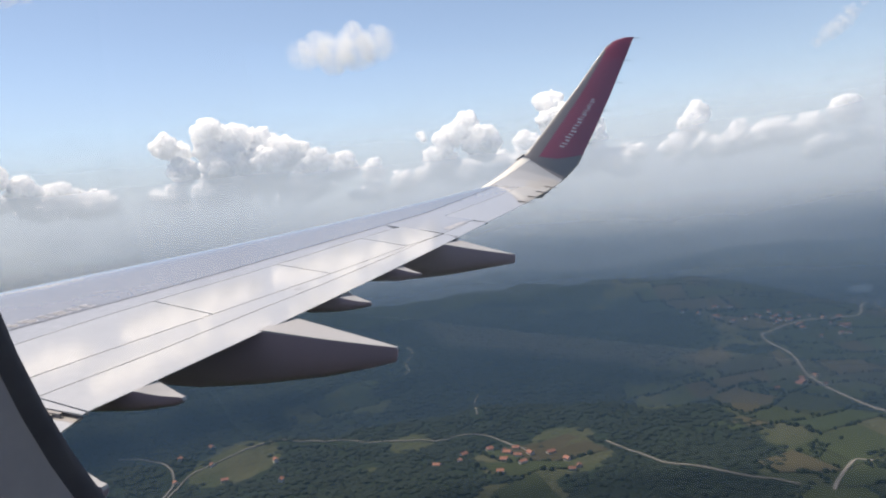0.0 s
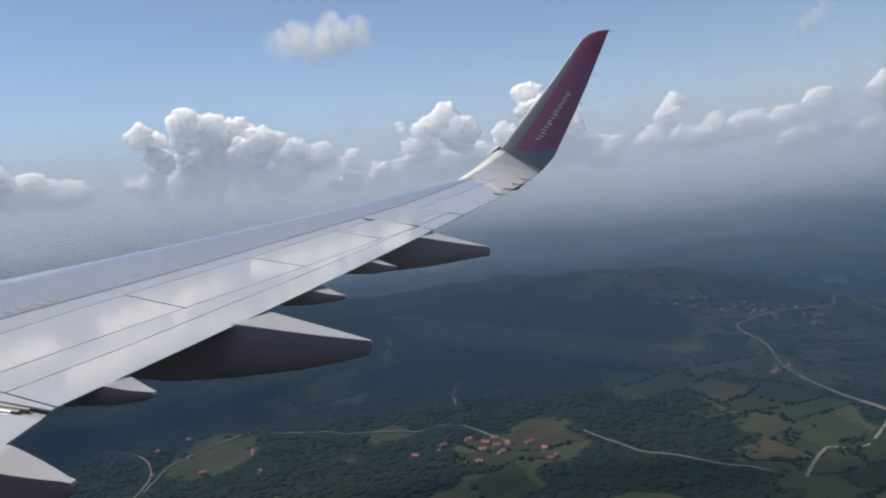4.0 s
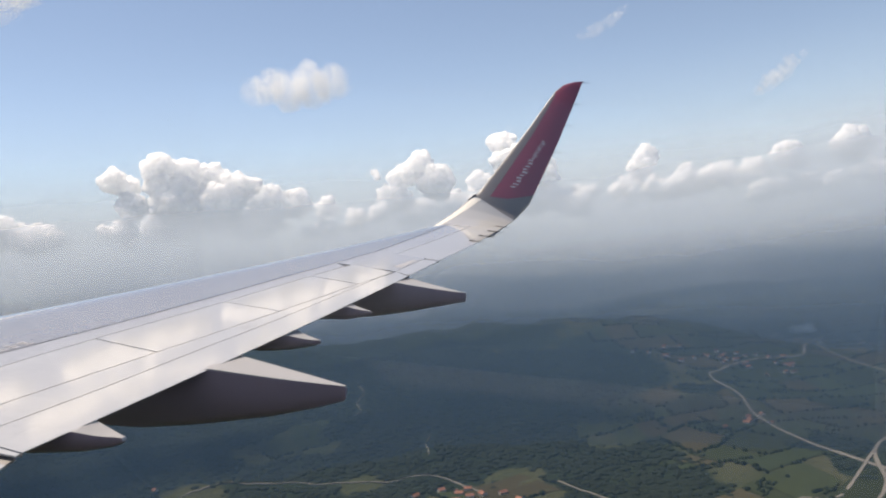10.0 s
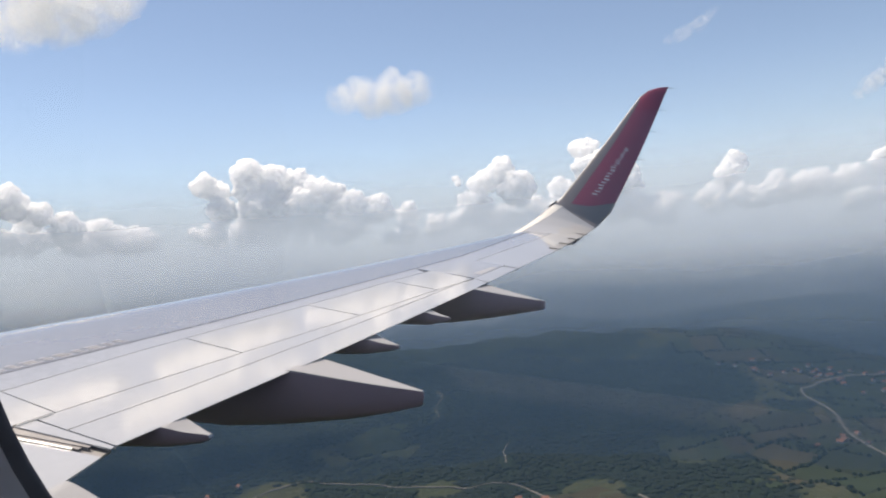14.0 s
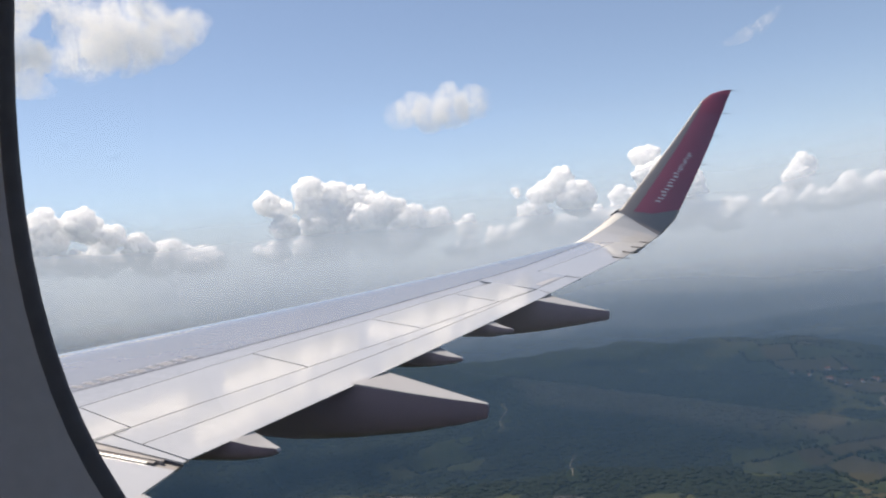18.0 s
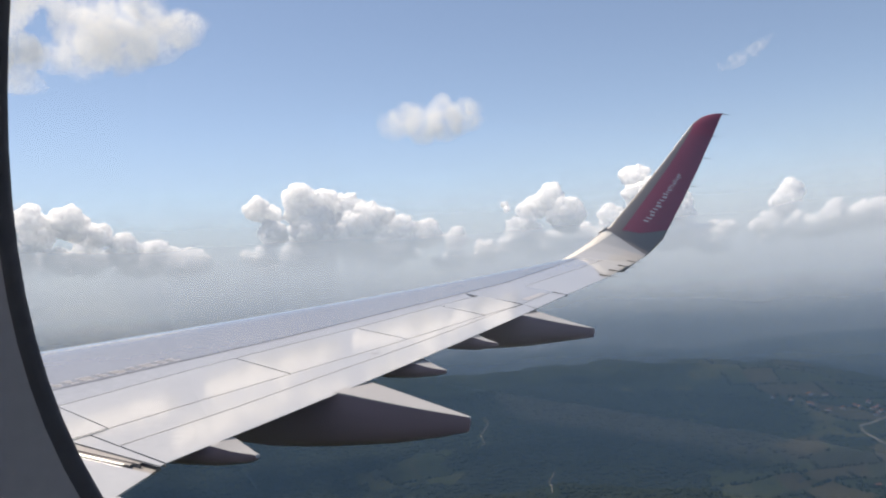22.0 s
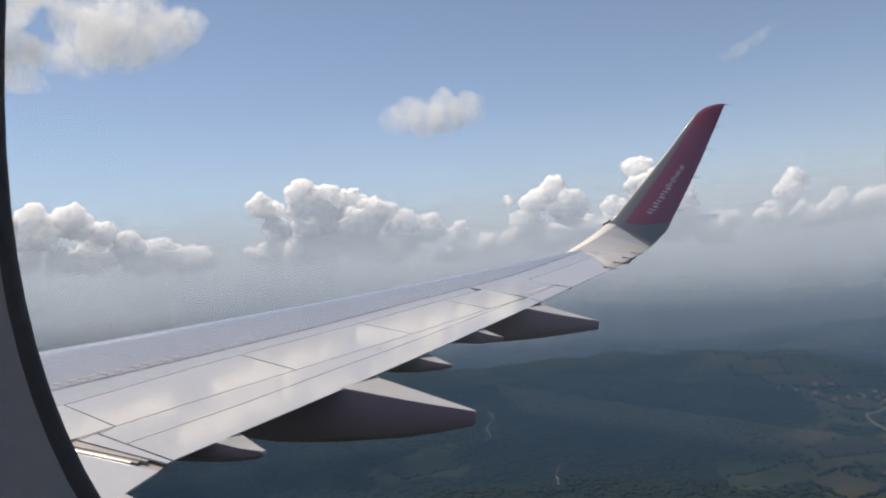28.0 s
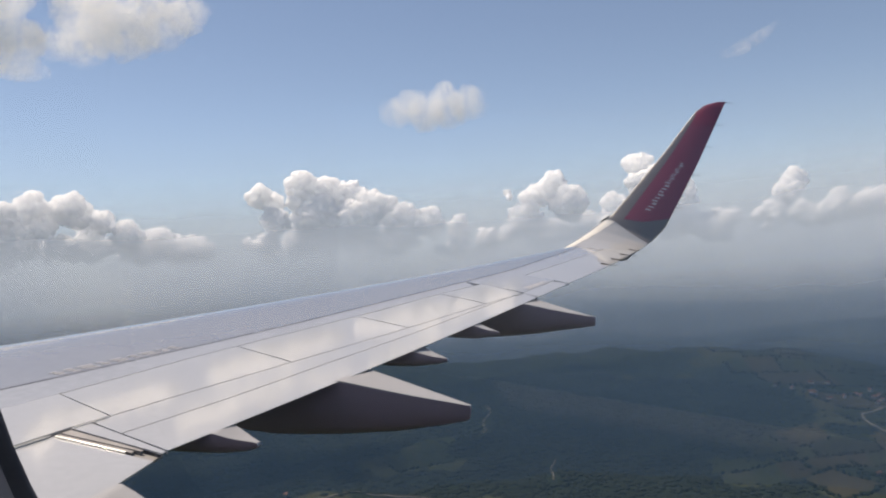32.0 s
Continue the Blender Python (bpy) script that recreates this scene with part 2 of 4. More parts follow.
def glass_material():
    m = bpy.data.materials.new("window_glass")
    m.use_nodes = True
    nt, n = m.node_tree, m.node_tree.nodes
    n.clear()
    tr, gl, mx, out = n.new("ShaderNodeBsdfTransparent"), n.new("ShaderNodeBsdfGlossy"), n.new("ShaderNodeMixShader"), n.new("ShaderNodeOutputMaterial")
    tr.inputs[0].default_value = (0.97, 0.98, 0.98, 1)
    gl.inputs["Roughness"].default_value = 0.02
    mx.inputs[0].default_value = 0.03
    nt.links.new(tr.outputs[0], mx.inputs[1])
    nt.links.new(gl.outputs[0], mx.inputs[2])
    nt.links.new(mx.outputs[0], out.inputs[0])
    return m


GROUND = ground_material()
CLOUD = cloud_material("cloud_white")
DROPLETS = droplet_material("cloud_droplets")
GLASS = glass_material()


# ---- mesh helpers ----
def mesh(name, verts, faces, mat, smooth=False):
    me = bpy.data.meshes.new(name)
    me.from_pydata([tuple(v) for v in verts], [], faces)
    me.materials.append(mat)
    if smooth:
        me.polygons.foreach_set("use_smooth", [True] * len(me.polygons))
    me.update()
    return me


def part(name, data, parent, label=""):
    ob = new(name, data)
    ob.parent = parent
    return tagged(ob, label)


def grid_faces(nu, nv, flip=False):
    out = []
    for i in range(nu - 1):
        for j in range(nv - 1):
            f = (i * nv + j, (i + 1) * nv + j, (i + 1) * nv + j + 1, i * nv + j + 1)
            out.append(f[::-1] if flip else f)
    return out


def smoothstep(a, b, x):
    t = np.clip((x - a) / (b - a), 0, 1)
    return t * t * (3 - 2 * t)


# ---- the land ----
BASE = -420.0


def fbm(x, y, scale, seed, octaves=5):
    """Smooth hills from sums of turned waves."""
    rng = np.random.RandomState(seed)
    out, amp, f = np.zeros_like(x), 1.0, 1.0 / scale
    for _ in range(octaves):
        for _ in range(4):
            a, p = rng.uniform(0, 2 * np.pi), rng.uniform(0, 2 * np.pi)
            q = rng.uniform(0, 2 * np.pi)
            u = x * np.cos(a) + y * np.sin(a)
            w = -x * np.sin(a) + y * np.cos(a)
            out += amp * 0.35 * np.sin(2 * np.pi * f * u + p + 1.3 * np.sin(2 * np.pi * f * 0.6 * w + q))
        amp, f = amp * 0.5, f * 2.03
    return out


CLEARINGS = [(-120, 1245, 85), (-640, 1300, 90), (-330, 1360, 45), (470, 2120, 190), (430, 1600, 100), (-60, 1330, 60)]


def woods_at(x, y):
    """1 in the forest, 0 in open land."""
    x, y = np.asarray(x, float), np.asarray(y, float)
    edge = 265 - 0.10 * (y - 1400) + 95 * fbm(x, y, 900, 11, 3)
    side = smoothstep(90, -90, x - edge)
    copse = smoothstep(0.72, 0.95, fbm(x, y, 620, 5, 4))
    hollow = smoothstep(0.35, 0.6, fbm(x, y, 420, 21, 3)) * smoothstep(1420, 1220, np.hypot(x, y))
    glade = smoothstep(0.85, 1.1, fbm(x, y, 700, 31, 3))
    clear = np.zeros_like(x)
    for cx, cy, cr in CLEARINGS:
        clear = np.maximum(clear, np.exp(-(((x - cx) ** 2 + (y - cy) ** 2) / cr ** 2) ** 2))
    return np.clip(np.maximum(side * (1 - hollow) * (1 - 0.8 * glade), copse) * (1 - clear), 0, 1)


def land(x, y):
    """Height of the ground: a valley of fields, wooded hills, a long ridge, mountains far off."""
    x, y = np.asarray(x, float), np.asarray(y, float)
    r = np.hypot(x, y)
    az = np.degrees(np.arctan2(x, y))
    hilly = smoothstep(500, -500, x - 100) * 0.8 + 0.2
    z = BASE + 26 * fbm(x, y, 1500, 3, 5) * hilly + 6 * fbm(x, y, 260, 8, 4) * hilly
    crest = (168 - 3.4 * np.clip(az + 6, 0, 30)) * smoothstep(24, 8, az)
    along = 2500 + 120 * np.sin(az / 9.0)
    z = z + np.maximum(crest, 0) * np.exp(-((r - along) / np.where(r < along, 620, 420)) ** 2) * (1 + 0.06 * fbm(x, y, 500, 17, 4))
    far = smoothstep(2600, 4900, r)
    z = z + far * (165 + 45 * fbm(x, y, 2300, 23, 5))
    return z


def land_sheet():
    rings = np.concatenate([[0.0, 200, 400, 550], 650 * 1.0095 ** np.arange(214)])
    rings = rings[rings < 4890]
    rings = np.append(rings, 4900.0)
    front = np.arange(-58, 40, 0.36)
    back = np.arange(40, 302, 4.0)
    ang = np.radians(np.concatenate([front, back]))
    R, A = np.meshgrid(rings, ang, indexing="ij")
    X, Y = R * np.sin(A), R * np.cos(A)
    Z = land(X, Y)
    W = woods_at(X, Y)
    W = np.maximum(W, smoothstep(2050, 2450, R) * smoothstep(7, -3, np.degrees(np.arctan2(X, Y))))
    nu, nv = X.shape
    verts = np.stack([X, Y, Z], -1).reshape(-1, 3)
    faces = []
    for i in range(nu - 1):
        for j in range(nv):
            k = (j + 1) % nv
            faces.append((i * nv + j, i * nv + k, (i + 1) * nv + k, (i + 1) * nv + j))
    me = mesh("ground", verts.tolist(), faces, GROUND, True)
    at = me.attributes.new("woods", "FLOAT", "POINT")
    at.data.foreach_set("value", W.reshape(-1).astype(np.float32))
    ob = new("ground", me)
    return tagged(ob, "hazy green valley with dark wooded hills and open meadows", "ground", kind="structure")


ground = land_sheet()


def ribbon(name, points, width, mat, lift=0.9, step=14.0):
    """A road along a smooth line, laid on the land."""
    pts = [Vector((*p, 0)) for p in points]
    line = []
    for i in range(len(pts) - 1):
        p0, p1, p2, p3 = pts[max(i - 1, 0)], pts[i], pts[i + 1], pts[min(i + 2, len(pts) - 1)]
        n = max(2, int((p2 - p1).length / step))
        for k in range(n):
            t = k / n
            line.append(0.5 * ((2 * p1) + (p2 - p0) * t + (2 * p0 - 5 * p1 + 4 * p2 - p3) * t * t + (3 * p1 - p0 - 3 * p2 + p3) * t ** 3))
    line.append(pts[-1])
    verts, faces = [], []
    edges = []
    for i, p in enumerate(line):
        d = (line[min(i + 1, len(line) - 1)] - line[max(i - 1, 0)]).normalized()
        s = Vector((-d.y, d.x, 0)) * width / 2 * (1 + 0.18 * math.sin(i * 1.7) * math.sin(i * 0.37))
        for q, dz in ((p + s * 1.15, -1.4), (p + s, 0), (p - s, 0), (p - s * 1.15, -1.4)):
            edges.append((q.x, q.y, lift + dz))
    ex, ey, ez = np.array(edges).T
    verts = list(zip(ex.tolist(), ey.tolist(), (land(ex, ey) + ez).tolist()))
    for i in range(len(line) - 1):
        for j in range(3):
            faces.append((4 * i + j, 4 * i + j + 1, 4 * i + j + 5, 4 * i + j + 4))
    return mesh(name, verts, faces, mat)


ROADS = [
    ("valley_road", 6.5, [(1310, 3391), (1225, 3116), (1120, 2956), (1080, 2773), (880, 2558), (765, 2376), (701, 2216), (565, 2138), (450, 2031), (410, 1980), (438, 1835), (430, 1661), (455, 1500), (520, 1330), (560, 1180)]),
    ("hill_road", 6.0, [(1150, 2900), (1000, 2560), (815, 2418), (812, 2200), (860, 1900), (700, 1600), (560, 1420), (500, 1240), (430, 1130)]),
    ("lane", 5.0, [(560, 1420), (418, 1200), (367, 1202), (322, 1130), (298, 1075)]),
    ("forest_track", 3.4, [(14, 1303), (105, 1215), (171, 1161), (263, 1097)]),
    ("lane", 2.6, [(-885, 1322), (-758, 1282), (-701, 1146), (-690, 1040)]),
    ("lane", 2.6, [(-697, 1157), (-716, 1266), (-659, 1326), (-552, 1391), (-305, 1363), (-181, 1358), (-105, 1272)]),
    ("forest_track", 1.8, [(-442, 1880), (-420, 1835), (-432, 1800), (-415, 1765), (-425, 1740)]),
    ("forest_track", 1.7, [(-230, 1570), (-236, 1530), (-228, 1500), (-220, 1455)]),
]
for nm, w, pl in ROADS:
    tagged(new(nm, ribbon(nm, pl, w, ROAD_GRAVEL, 1.8)), "pale gravel road winding over the land", "road", kind="structure")


# ---- fields, hedges, woods ----
def clumps(name, places, mat, size, tall, label, category, seed):
    """Many small leafy crowns in one mesh, each a rough low dome; none stands on a road."""
    p = np.array(places)
    free = np.ones(len(p), bool)
    for nm, w, pl in ROADS:
        for (x0, y0), (x1, y1) in zip(pl, pl[1:]):
            d = np.array([x1 - x0, y1 - y0], float)
            t = np.clip(((p - (x0, y0)) @ d) / (d @ d), 0, 1)
            free &= np.hypot(*(p - (np.array([x0, y0]) + t[:, None] * d)).T) > w * 0.5 + 9.0
    places = p[free].tolist()
    rng = np.random.RandomState(seed)
    rings = [(0.0, 1.0), (0.55, 0.92), (0.95, 0.45), (0.85, -0.05)]
    verts, faces = [], []
    pl = np.array(places)
    heights = land(pl[:, 0], pl[:, 1]).tolist()
    for (x, y), z in zip(places, heights):
        s, h, a0 = size * rng.uniform(0.6, 1.35), tall * rng.uniform(0.6, 1.3), rng.uniform(0, 6.28)
        b = len(verts)
        verts.append((x + rng.uniform(-1, 1) * s * 0.2, y + rng.uniform(-1, 1) * s * 0.2, z + h))
        for rr, hh in rings[1:]:
            for k in range(6):
                a, q = a0 + k * 1.047, rng.uniform(0.75, 1.25)
                verts.append((x + math.cos(a) * s * rr * q, y + math.sin(a) * s * rr * q, z + h * hh * rng.uniform(0.85, 1.1) - 0.3))
        for k in range(6):
            n = (k + 1) % 6
            faces.append((b, b + 1 + k, b + 1 + n))
            for lv in range(2):
                o = b + 1 + lv * 6
                faces.append((o + k, o + 6 + k, o + 6 + n, o + n))
    ob = new(name, mesh(name, verts, faces, mat))
    return tagged(ob, label, category, kind="stuff")


rf = random.Random(4)
hedge_places, plots = [], []
FA = radians(24)


def field_point(u, v):
    """A corner of the patchwork of fields: a bent lattice."""
    u2 = u + 38 * math.sin(v * 0.011 + 1.0) + 22 * math.sin(u * 0.017 + v * 0.007)
    v2 = v + 34 * math.sin(u * 0.009) + 20 * math.sin(v * 0.021 + u * 0.013)
    return (420 + u2 * math.cos(FA) - v2 * math.sin(FA), 1250 + u2 * math.sin(FA) + v2 * math.cos(FA))


CU, CV = 128.0, 88.0
for iu in range(-6, 17):
    for iv in range(-5, 26):
        u0, v0 = iu * CU + (CU / 2 if iv % 2 else 0), iv * CV
        cx, cy = field_point(u0 + CU / 2, v0 + CV / 2)
        rr, az = math.hypot(cx, cy), math.degrees(math.atan2(cx, cy))
        if rr < 1080 or rr > 3500 or az > 33 or (rr > 2150 and az < 4) or float(woods_at(cx, cy)) > 0.45:
            continue
        cuts = sorted([0.0, 1.0] + [rf.uniform(0.3, 0.7)] * (rf.random() < 0.45) + [rf.uniform(0.1, 0.25)] * (rf.random() < 0.25))
        for a, b in zip(cuts, cuts[1:]):
            g = 0.035
            us = [u0 + CU * (a + (b - a) * (g + (1 - 2 * g) * i / 4)) for i in range(5)]
            vs = [v0 + CV * (g + (1 - 2 * g) * j / 4) for j in range(5)]
            verts = [(*field_point(u, v),) for u in us for v in vs]
            fx, fy = np.array(verts).T
            verts = [(x, y, z + 1.3) for x, y, z in zip(fx.tolist(), fy.tolist(), land(fx, fy).tolist())]
            mat = rf.choices((FIELD_GREEN, FIELD_DRY, FIELD_DARK), (0.50, 0.27, 0.23))[0]
            plots.append((rr, len(plots), verts, mat))
        for i in range(int(CU / 7)):
            if rf.random() < 0.62 + 0.3 * math.sin(iu * 3.1 + iv * 1.7):
                hedge_places.append(field_point(u0 + i * 7 + rf.uniform(-2, 2), v0 + rf.uniform(-3, 3)))
        for j in range(int(CV / 7)):
            if rf.random() < 0.5 + 0.35 * math.sin(iu * 1.3 + iv * 2.9):
                hedge_places.append(field_point(u0 + rf.uniform(-3, 3), v0 + j * 7 + rf.uniform(-2, 2)))
        if rf.random() < 0.22:
            bu, bv = u0 + rf.uniform(0, CU), v0 + rf.uniform(0, CV)
            for _ in range(rf.randint(8, 30)):
                hedge_places.append(field_point(bu + rf.gauss(0, 16), bv + rf.gauss(0, 9)))
plots.sort()
for rr, _, verts, mat in plots[:300]:
    part("field", mesh("field", verts, grid_faces(5, 5, True), mat), ground)
for mat in (FIELD_GREEN, FIELD_DRY, FIELD_DARK):
    rest = [verts for rr, _, verts, m in plots[300:] if m is mat]
    far_fields = part("far_fields", mesh("far_fields", [v for verts in rest for v in verts], [tuple(25 * k + q for q in f) for k in range(len(rest)) for f in grid_faces(5, 5, True)], mat), ground)
    tagged(far_fields, kind="stuff")
clumps("hedgerows", hedge_places, LEAF, 4.6, 6.0, "dark green hedgerows and copses between the fields", "hedges", 2)

rw = np.random.RandomState(6)
wa, wr = np.radians(rw.uniform(-52, 26, 42000)), np.sqrt(rw.uniform(900 ** 2, 2150 ** 2, 42000))
wx, wy = wr * np.sin(wa), wr * np.cos(wa)
keep = rw.uniform(0, 1, 42000) < woods_at(wx, wy) ** 2
wood_places = list(zip(wx[keep].tolist(), wy[keep].tolist()))
clumps("forest", wood_places[:21000], FOREST_LEAF, 7.0, 3.2, "dense dark green broadleaf forest covering the hills", "forest", 3)


# ---- villages ----
def house(x, y, turn, w, d, h, name="house", wall=None, roof=None):
    """A small farmhouse: plastered walls, a tiled gable roof that oversails them, windows and a chimney."""
    root = new(name)
    root.matrix_world = pose(x, y, float(land(x, y)) - 0.3, 0, 0, turn)
    bm = bmesh.new()
    v = [bm.verts.new(p) for p in ((-w, -d, 0), (w, -d, 0), (w, d, 0), (-w, d, 0), (-w, -d, h), (w, -d, h), (w, d, h), (-w, d, h), (-w, 0, h + d * 0.75), (w, 0, h + d * 0.75))]
    for f in ((0, 1, 5, 4), (1, 2, 6, 9, 5), (2, 3, 7, 6), (3, 0, 4, 8, 7)):
        bm.faces.new([v[i] for i in f])
    me = bpy.data.meshes.new("wall")
    bm.to_mesh(me)
    bm.free()
    me.materials.append(wall or HOUSE_WALL)
    part("wall", me, root)
    o, t = 0.6, 0.35
    top = h + d * 0.75
    rv, rfc = [], []
    for sx in (-w - o, w + o):
        rv += [(sx, -d - o, h - o * 0.75), (sx, 0, top), (sx, d + o, h - o * 0.75), (sx, -d - o, h - o * 0.75 + t), (sx, 0, top + t), (sx, d + o, h - o * 0.75 + t)]
    rfc = [(3, 9, 10, 4), (4, 10, 11, 5), (0, 1, 7, 6), (1, 2, 8, 7), (0, 6, 9, 3), (2, 5, 11, 8), (0, 3, 4, 1), (1, 4, 5, 2), (6, 7, 10, 9), (7, 8, 11, 10)]
    part("roof", mesh("roof", rv, rfc, roof or HOUSE_ROOF), root)
    return root


VILLAGES = [(490, 2120, 110, 40, 34), (-120, 1245, 55, 45, 16), (860, 1950, 60, 80, 14), (800, 2480, 120, 40, 14), (450, 1600, 50, 30, 6), (-640, 1300, 70, 30, 7), (1150, 2750, 120, 60, 12)]
for vx, vy, sx, sy, n in VILLAGES:
    for _ in range(n):
        x, y = vx + rf.gauss(0, sx), vy + rf.gauss(0, sy)
        h = house(x, y, rf.uniform(0, 180), rf.uniform(4, 7), rf.uniform(3.2, 4.5), rf.uniform(3.5, 6))
        tagged(h, "small plastered house with a red tiled gable roof", "house", "village houses")
hall = house(840, 2620, 12, 34, 22, 7, "warehouse", SHED_WHITE, SHED_WHITE)
tagged(hall, "large white flat warehouse standing among green fields", "warehouse")


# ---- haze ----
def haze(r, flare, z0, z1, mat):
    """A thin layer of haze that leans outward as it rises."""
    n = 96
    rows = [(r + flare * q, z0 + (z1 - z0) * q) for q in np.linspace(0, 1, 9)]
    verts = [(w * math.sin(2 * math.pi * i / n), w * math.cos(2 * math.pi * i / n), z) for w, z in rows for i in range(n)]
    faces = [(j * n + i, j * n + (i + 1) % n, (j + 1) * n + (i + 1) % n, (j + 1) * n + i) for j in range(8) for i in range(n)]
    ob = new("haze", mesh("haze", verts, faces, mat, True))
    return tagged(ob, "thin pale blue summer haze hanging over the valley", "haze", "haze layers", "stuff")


# tone of distance put into the sheet colours: dark blue near, paler far
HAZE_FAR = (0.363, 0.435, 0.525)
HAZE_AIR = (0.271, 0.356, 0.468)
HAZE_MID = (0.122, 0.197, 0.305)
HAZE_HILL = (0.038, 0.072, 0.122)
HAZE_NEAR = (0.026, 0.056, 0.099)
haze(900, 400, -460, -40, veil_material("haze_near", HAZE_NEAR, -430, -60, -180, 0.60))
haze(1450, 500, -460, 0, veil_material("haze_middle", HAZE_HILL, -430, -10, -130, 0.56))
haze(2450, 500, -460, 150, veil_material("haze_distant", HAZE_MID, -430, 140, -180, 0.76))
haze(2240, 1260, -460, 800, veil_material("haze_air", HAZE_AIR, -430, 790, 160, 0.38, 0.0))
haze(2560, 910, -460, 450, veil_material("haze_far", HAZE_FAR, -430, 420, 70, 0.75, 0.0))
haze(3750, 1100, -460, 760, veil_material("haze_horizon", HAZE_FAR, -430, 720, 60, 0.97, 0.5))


# ---- clouds ----
def toward(az, el, dist):
    a, e = radians(az), radians(el)
    return Vector((math.sin(a) * math.cos(e), math.cos(a) * math.cos(e), math.sin(e))) * dist


def ball(level):
    bm = bmesh.new()
    bmesh.ops.create_icosphere(bm, subdivisions=level, radius=1.0)
    v, f = np.array([q.co[:] for q in bm.verts]), np.array([[q.index for q in p.verts] for p in bm.faces])
    bm.free()
    return v, f


BALLS = {k: ball(k) for k in (2, 3, 4)}


def solid(name, V, F, smooth=False):
    """A mesh from arrays of places and triangles."""
    me = bpy.data.meshes.new(name)
    me.vertices.add(len(V))
    me.vertices.foreach_set("co", V.reshape(-1).astype(np.float32))
    me.loops.add(len(F) * 3)
    me.loops.foreach_set("vertex_index", F.reshape(-1).astype(np.int32))
    me.polygons.add(len(F))
    me.polygons.foreach_set("loop_start", np.arange(0, len(F) * 3, 3, dtype=np.int32))
    me.polygons.foreach_set("use_smooth", np.full(len(F), smooth))
    me.update(calc_edges=True)
    return me


def billow(balls, zb, rng, flat):
    """One mesh of many roughened balls, flattened below the height zb."""
    V, F, off = [], [], 0
    for p, r, level in balls:
        P, faces = BALLS[level]
        q = P * 1.6 + rng.uniform(-40, 40, 3)
        n = np.zeros(len(P))
        amp, fr = 0.20, 1.0
        for _ in range(4):
            w = rng.normal(size=(3, 3)) * fr * 1.3
            s = np.sin(q @ w.T + rng.uniform(0, 6.28, 3))
            n += amp * (s[:, 0] * s[:, 1] + 0.6 * np.abs(s[:, 2]) - 0.2)
            amp, fr = amp * 0.58, fr * 2.0
        P = p + P * (r * (1 + n))[:, None] * np.array([1.05, 1, 0.9])
        low = P[:, 2] < zb
        P[low, 2] = zb - (zb - P[low, 2]) * flat
        V.append(P)
        F.append(faces + off)
        off += len(P)
    return solid("cloud", np.concatenate(V), np.concatenate(F), True)


def droplets(p, size, rng):
    """One mesh of tiny three-cornered flakes at the places p, each a clot of droplets."""
    c = rng.normal(size=(len(p), 3, 3))
    c /= np.linalg.norm(c, axis=2, keepdims=True)
    V = (p[:, None, :] + c * (size * rng.uniform(0.6, 1.5, len(p)))[:, None, None]).reshape(-1, 3)
    me = solid("droplets", V, np.arange(len(p) * 3).reshape(-1, 3))
    me.materials.append(DROPLETS)
    return me


def drift(p, wave, seed, octaves=5):
    """Smooth random lumps at many scales, about 0 to 1."""
    table = np.random.RandomState(seed).uniform(0, 1, (32, 32, 32))
    out, amp, total, q = np.zeros(len(p)), 1.0, 0.0, p / wave + 100.0
    for _ in range(octaves):
        b = np.floor(q).astype(int)
        t = q - b
        t = t * t * (3 - 2 * t)
        for dx in (0, 1):
            for dy in (0, 1):
                for dz in (0, 1):
                    w = (t[:, 0] if dx else 1 - t[:, 0]) * (t[:, 1] if dy else 1 - t[:, 1]) * (t[:, 2] if dz else 1 - t[:, 2])
                    out += amp * w * table[(b[:, 0] + dx) % 32, (b[:, 1] + dy) % 32, (b[:, 2] + dz) % 32]
        total, amp, q = total + amp, amp * 0.55, q * 2.03 + 17.3
    return out / total


def lobes_of(lobes, dist, rng, puffs, small, grain, spread=80.0):
    """Balls for a heap of billows: each lobe (azimuth, elevation, size in degrees) carries smaller and smaller ones."""
    core = []
    for az, el, deg in lobes:
        c = np.array(toward(az, el, dist + rng.uniform(-spread, spread)))
        R = math.tan(radians(deg)) * dist
        core.append((c, R * 0.9, 4))
        for _ in range(puffs):
            d = rng.normal(size=3)
            d[2] = d[2] * 0.8 + 0.25
            d[1] = -abs(d[1]) * 0.7
            d /= np.linalg.norm(d)
            r2 = R * rng.uniform(0.2, 0.48) * grain
            c2 = c + d * (R * rng.uniform(0.65, 1.0))
            core.append((c2, r2, 3))
            for _ in range(small):
                d2 = rng.normal(size=3)
                d2[2] = d2[2] * 0.7 + 0.4
                d2 = d2 / np.linalg.norm(d2) + 0.5 * d
                d2 /= np.linalg.norm(d2)
                core.append((c2 + d2 * r2 * 0.88, r2 * rng.uniform(0.14, 0.42), 2))
    return core


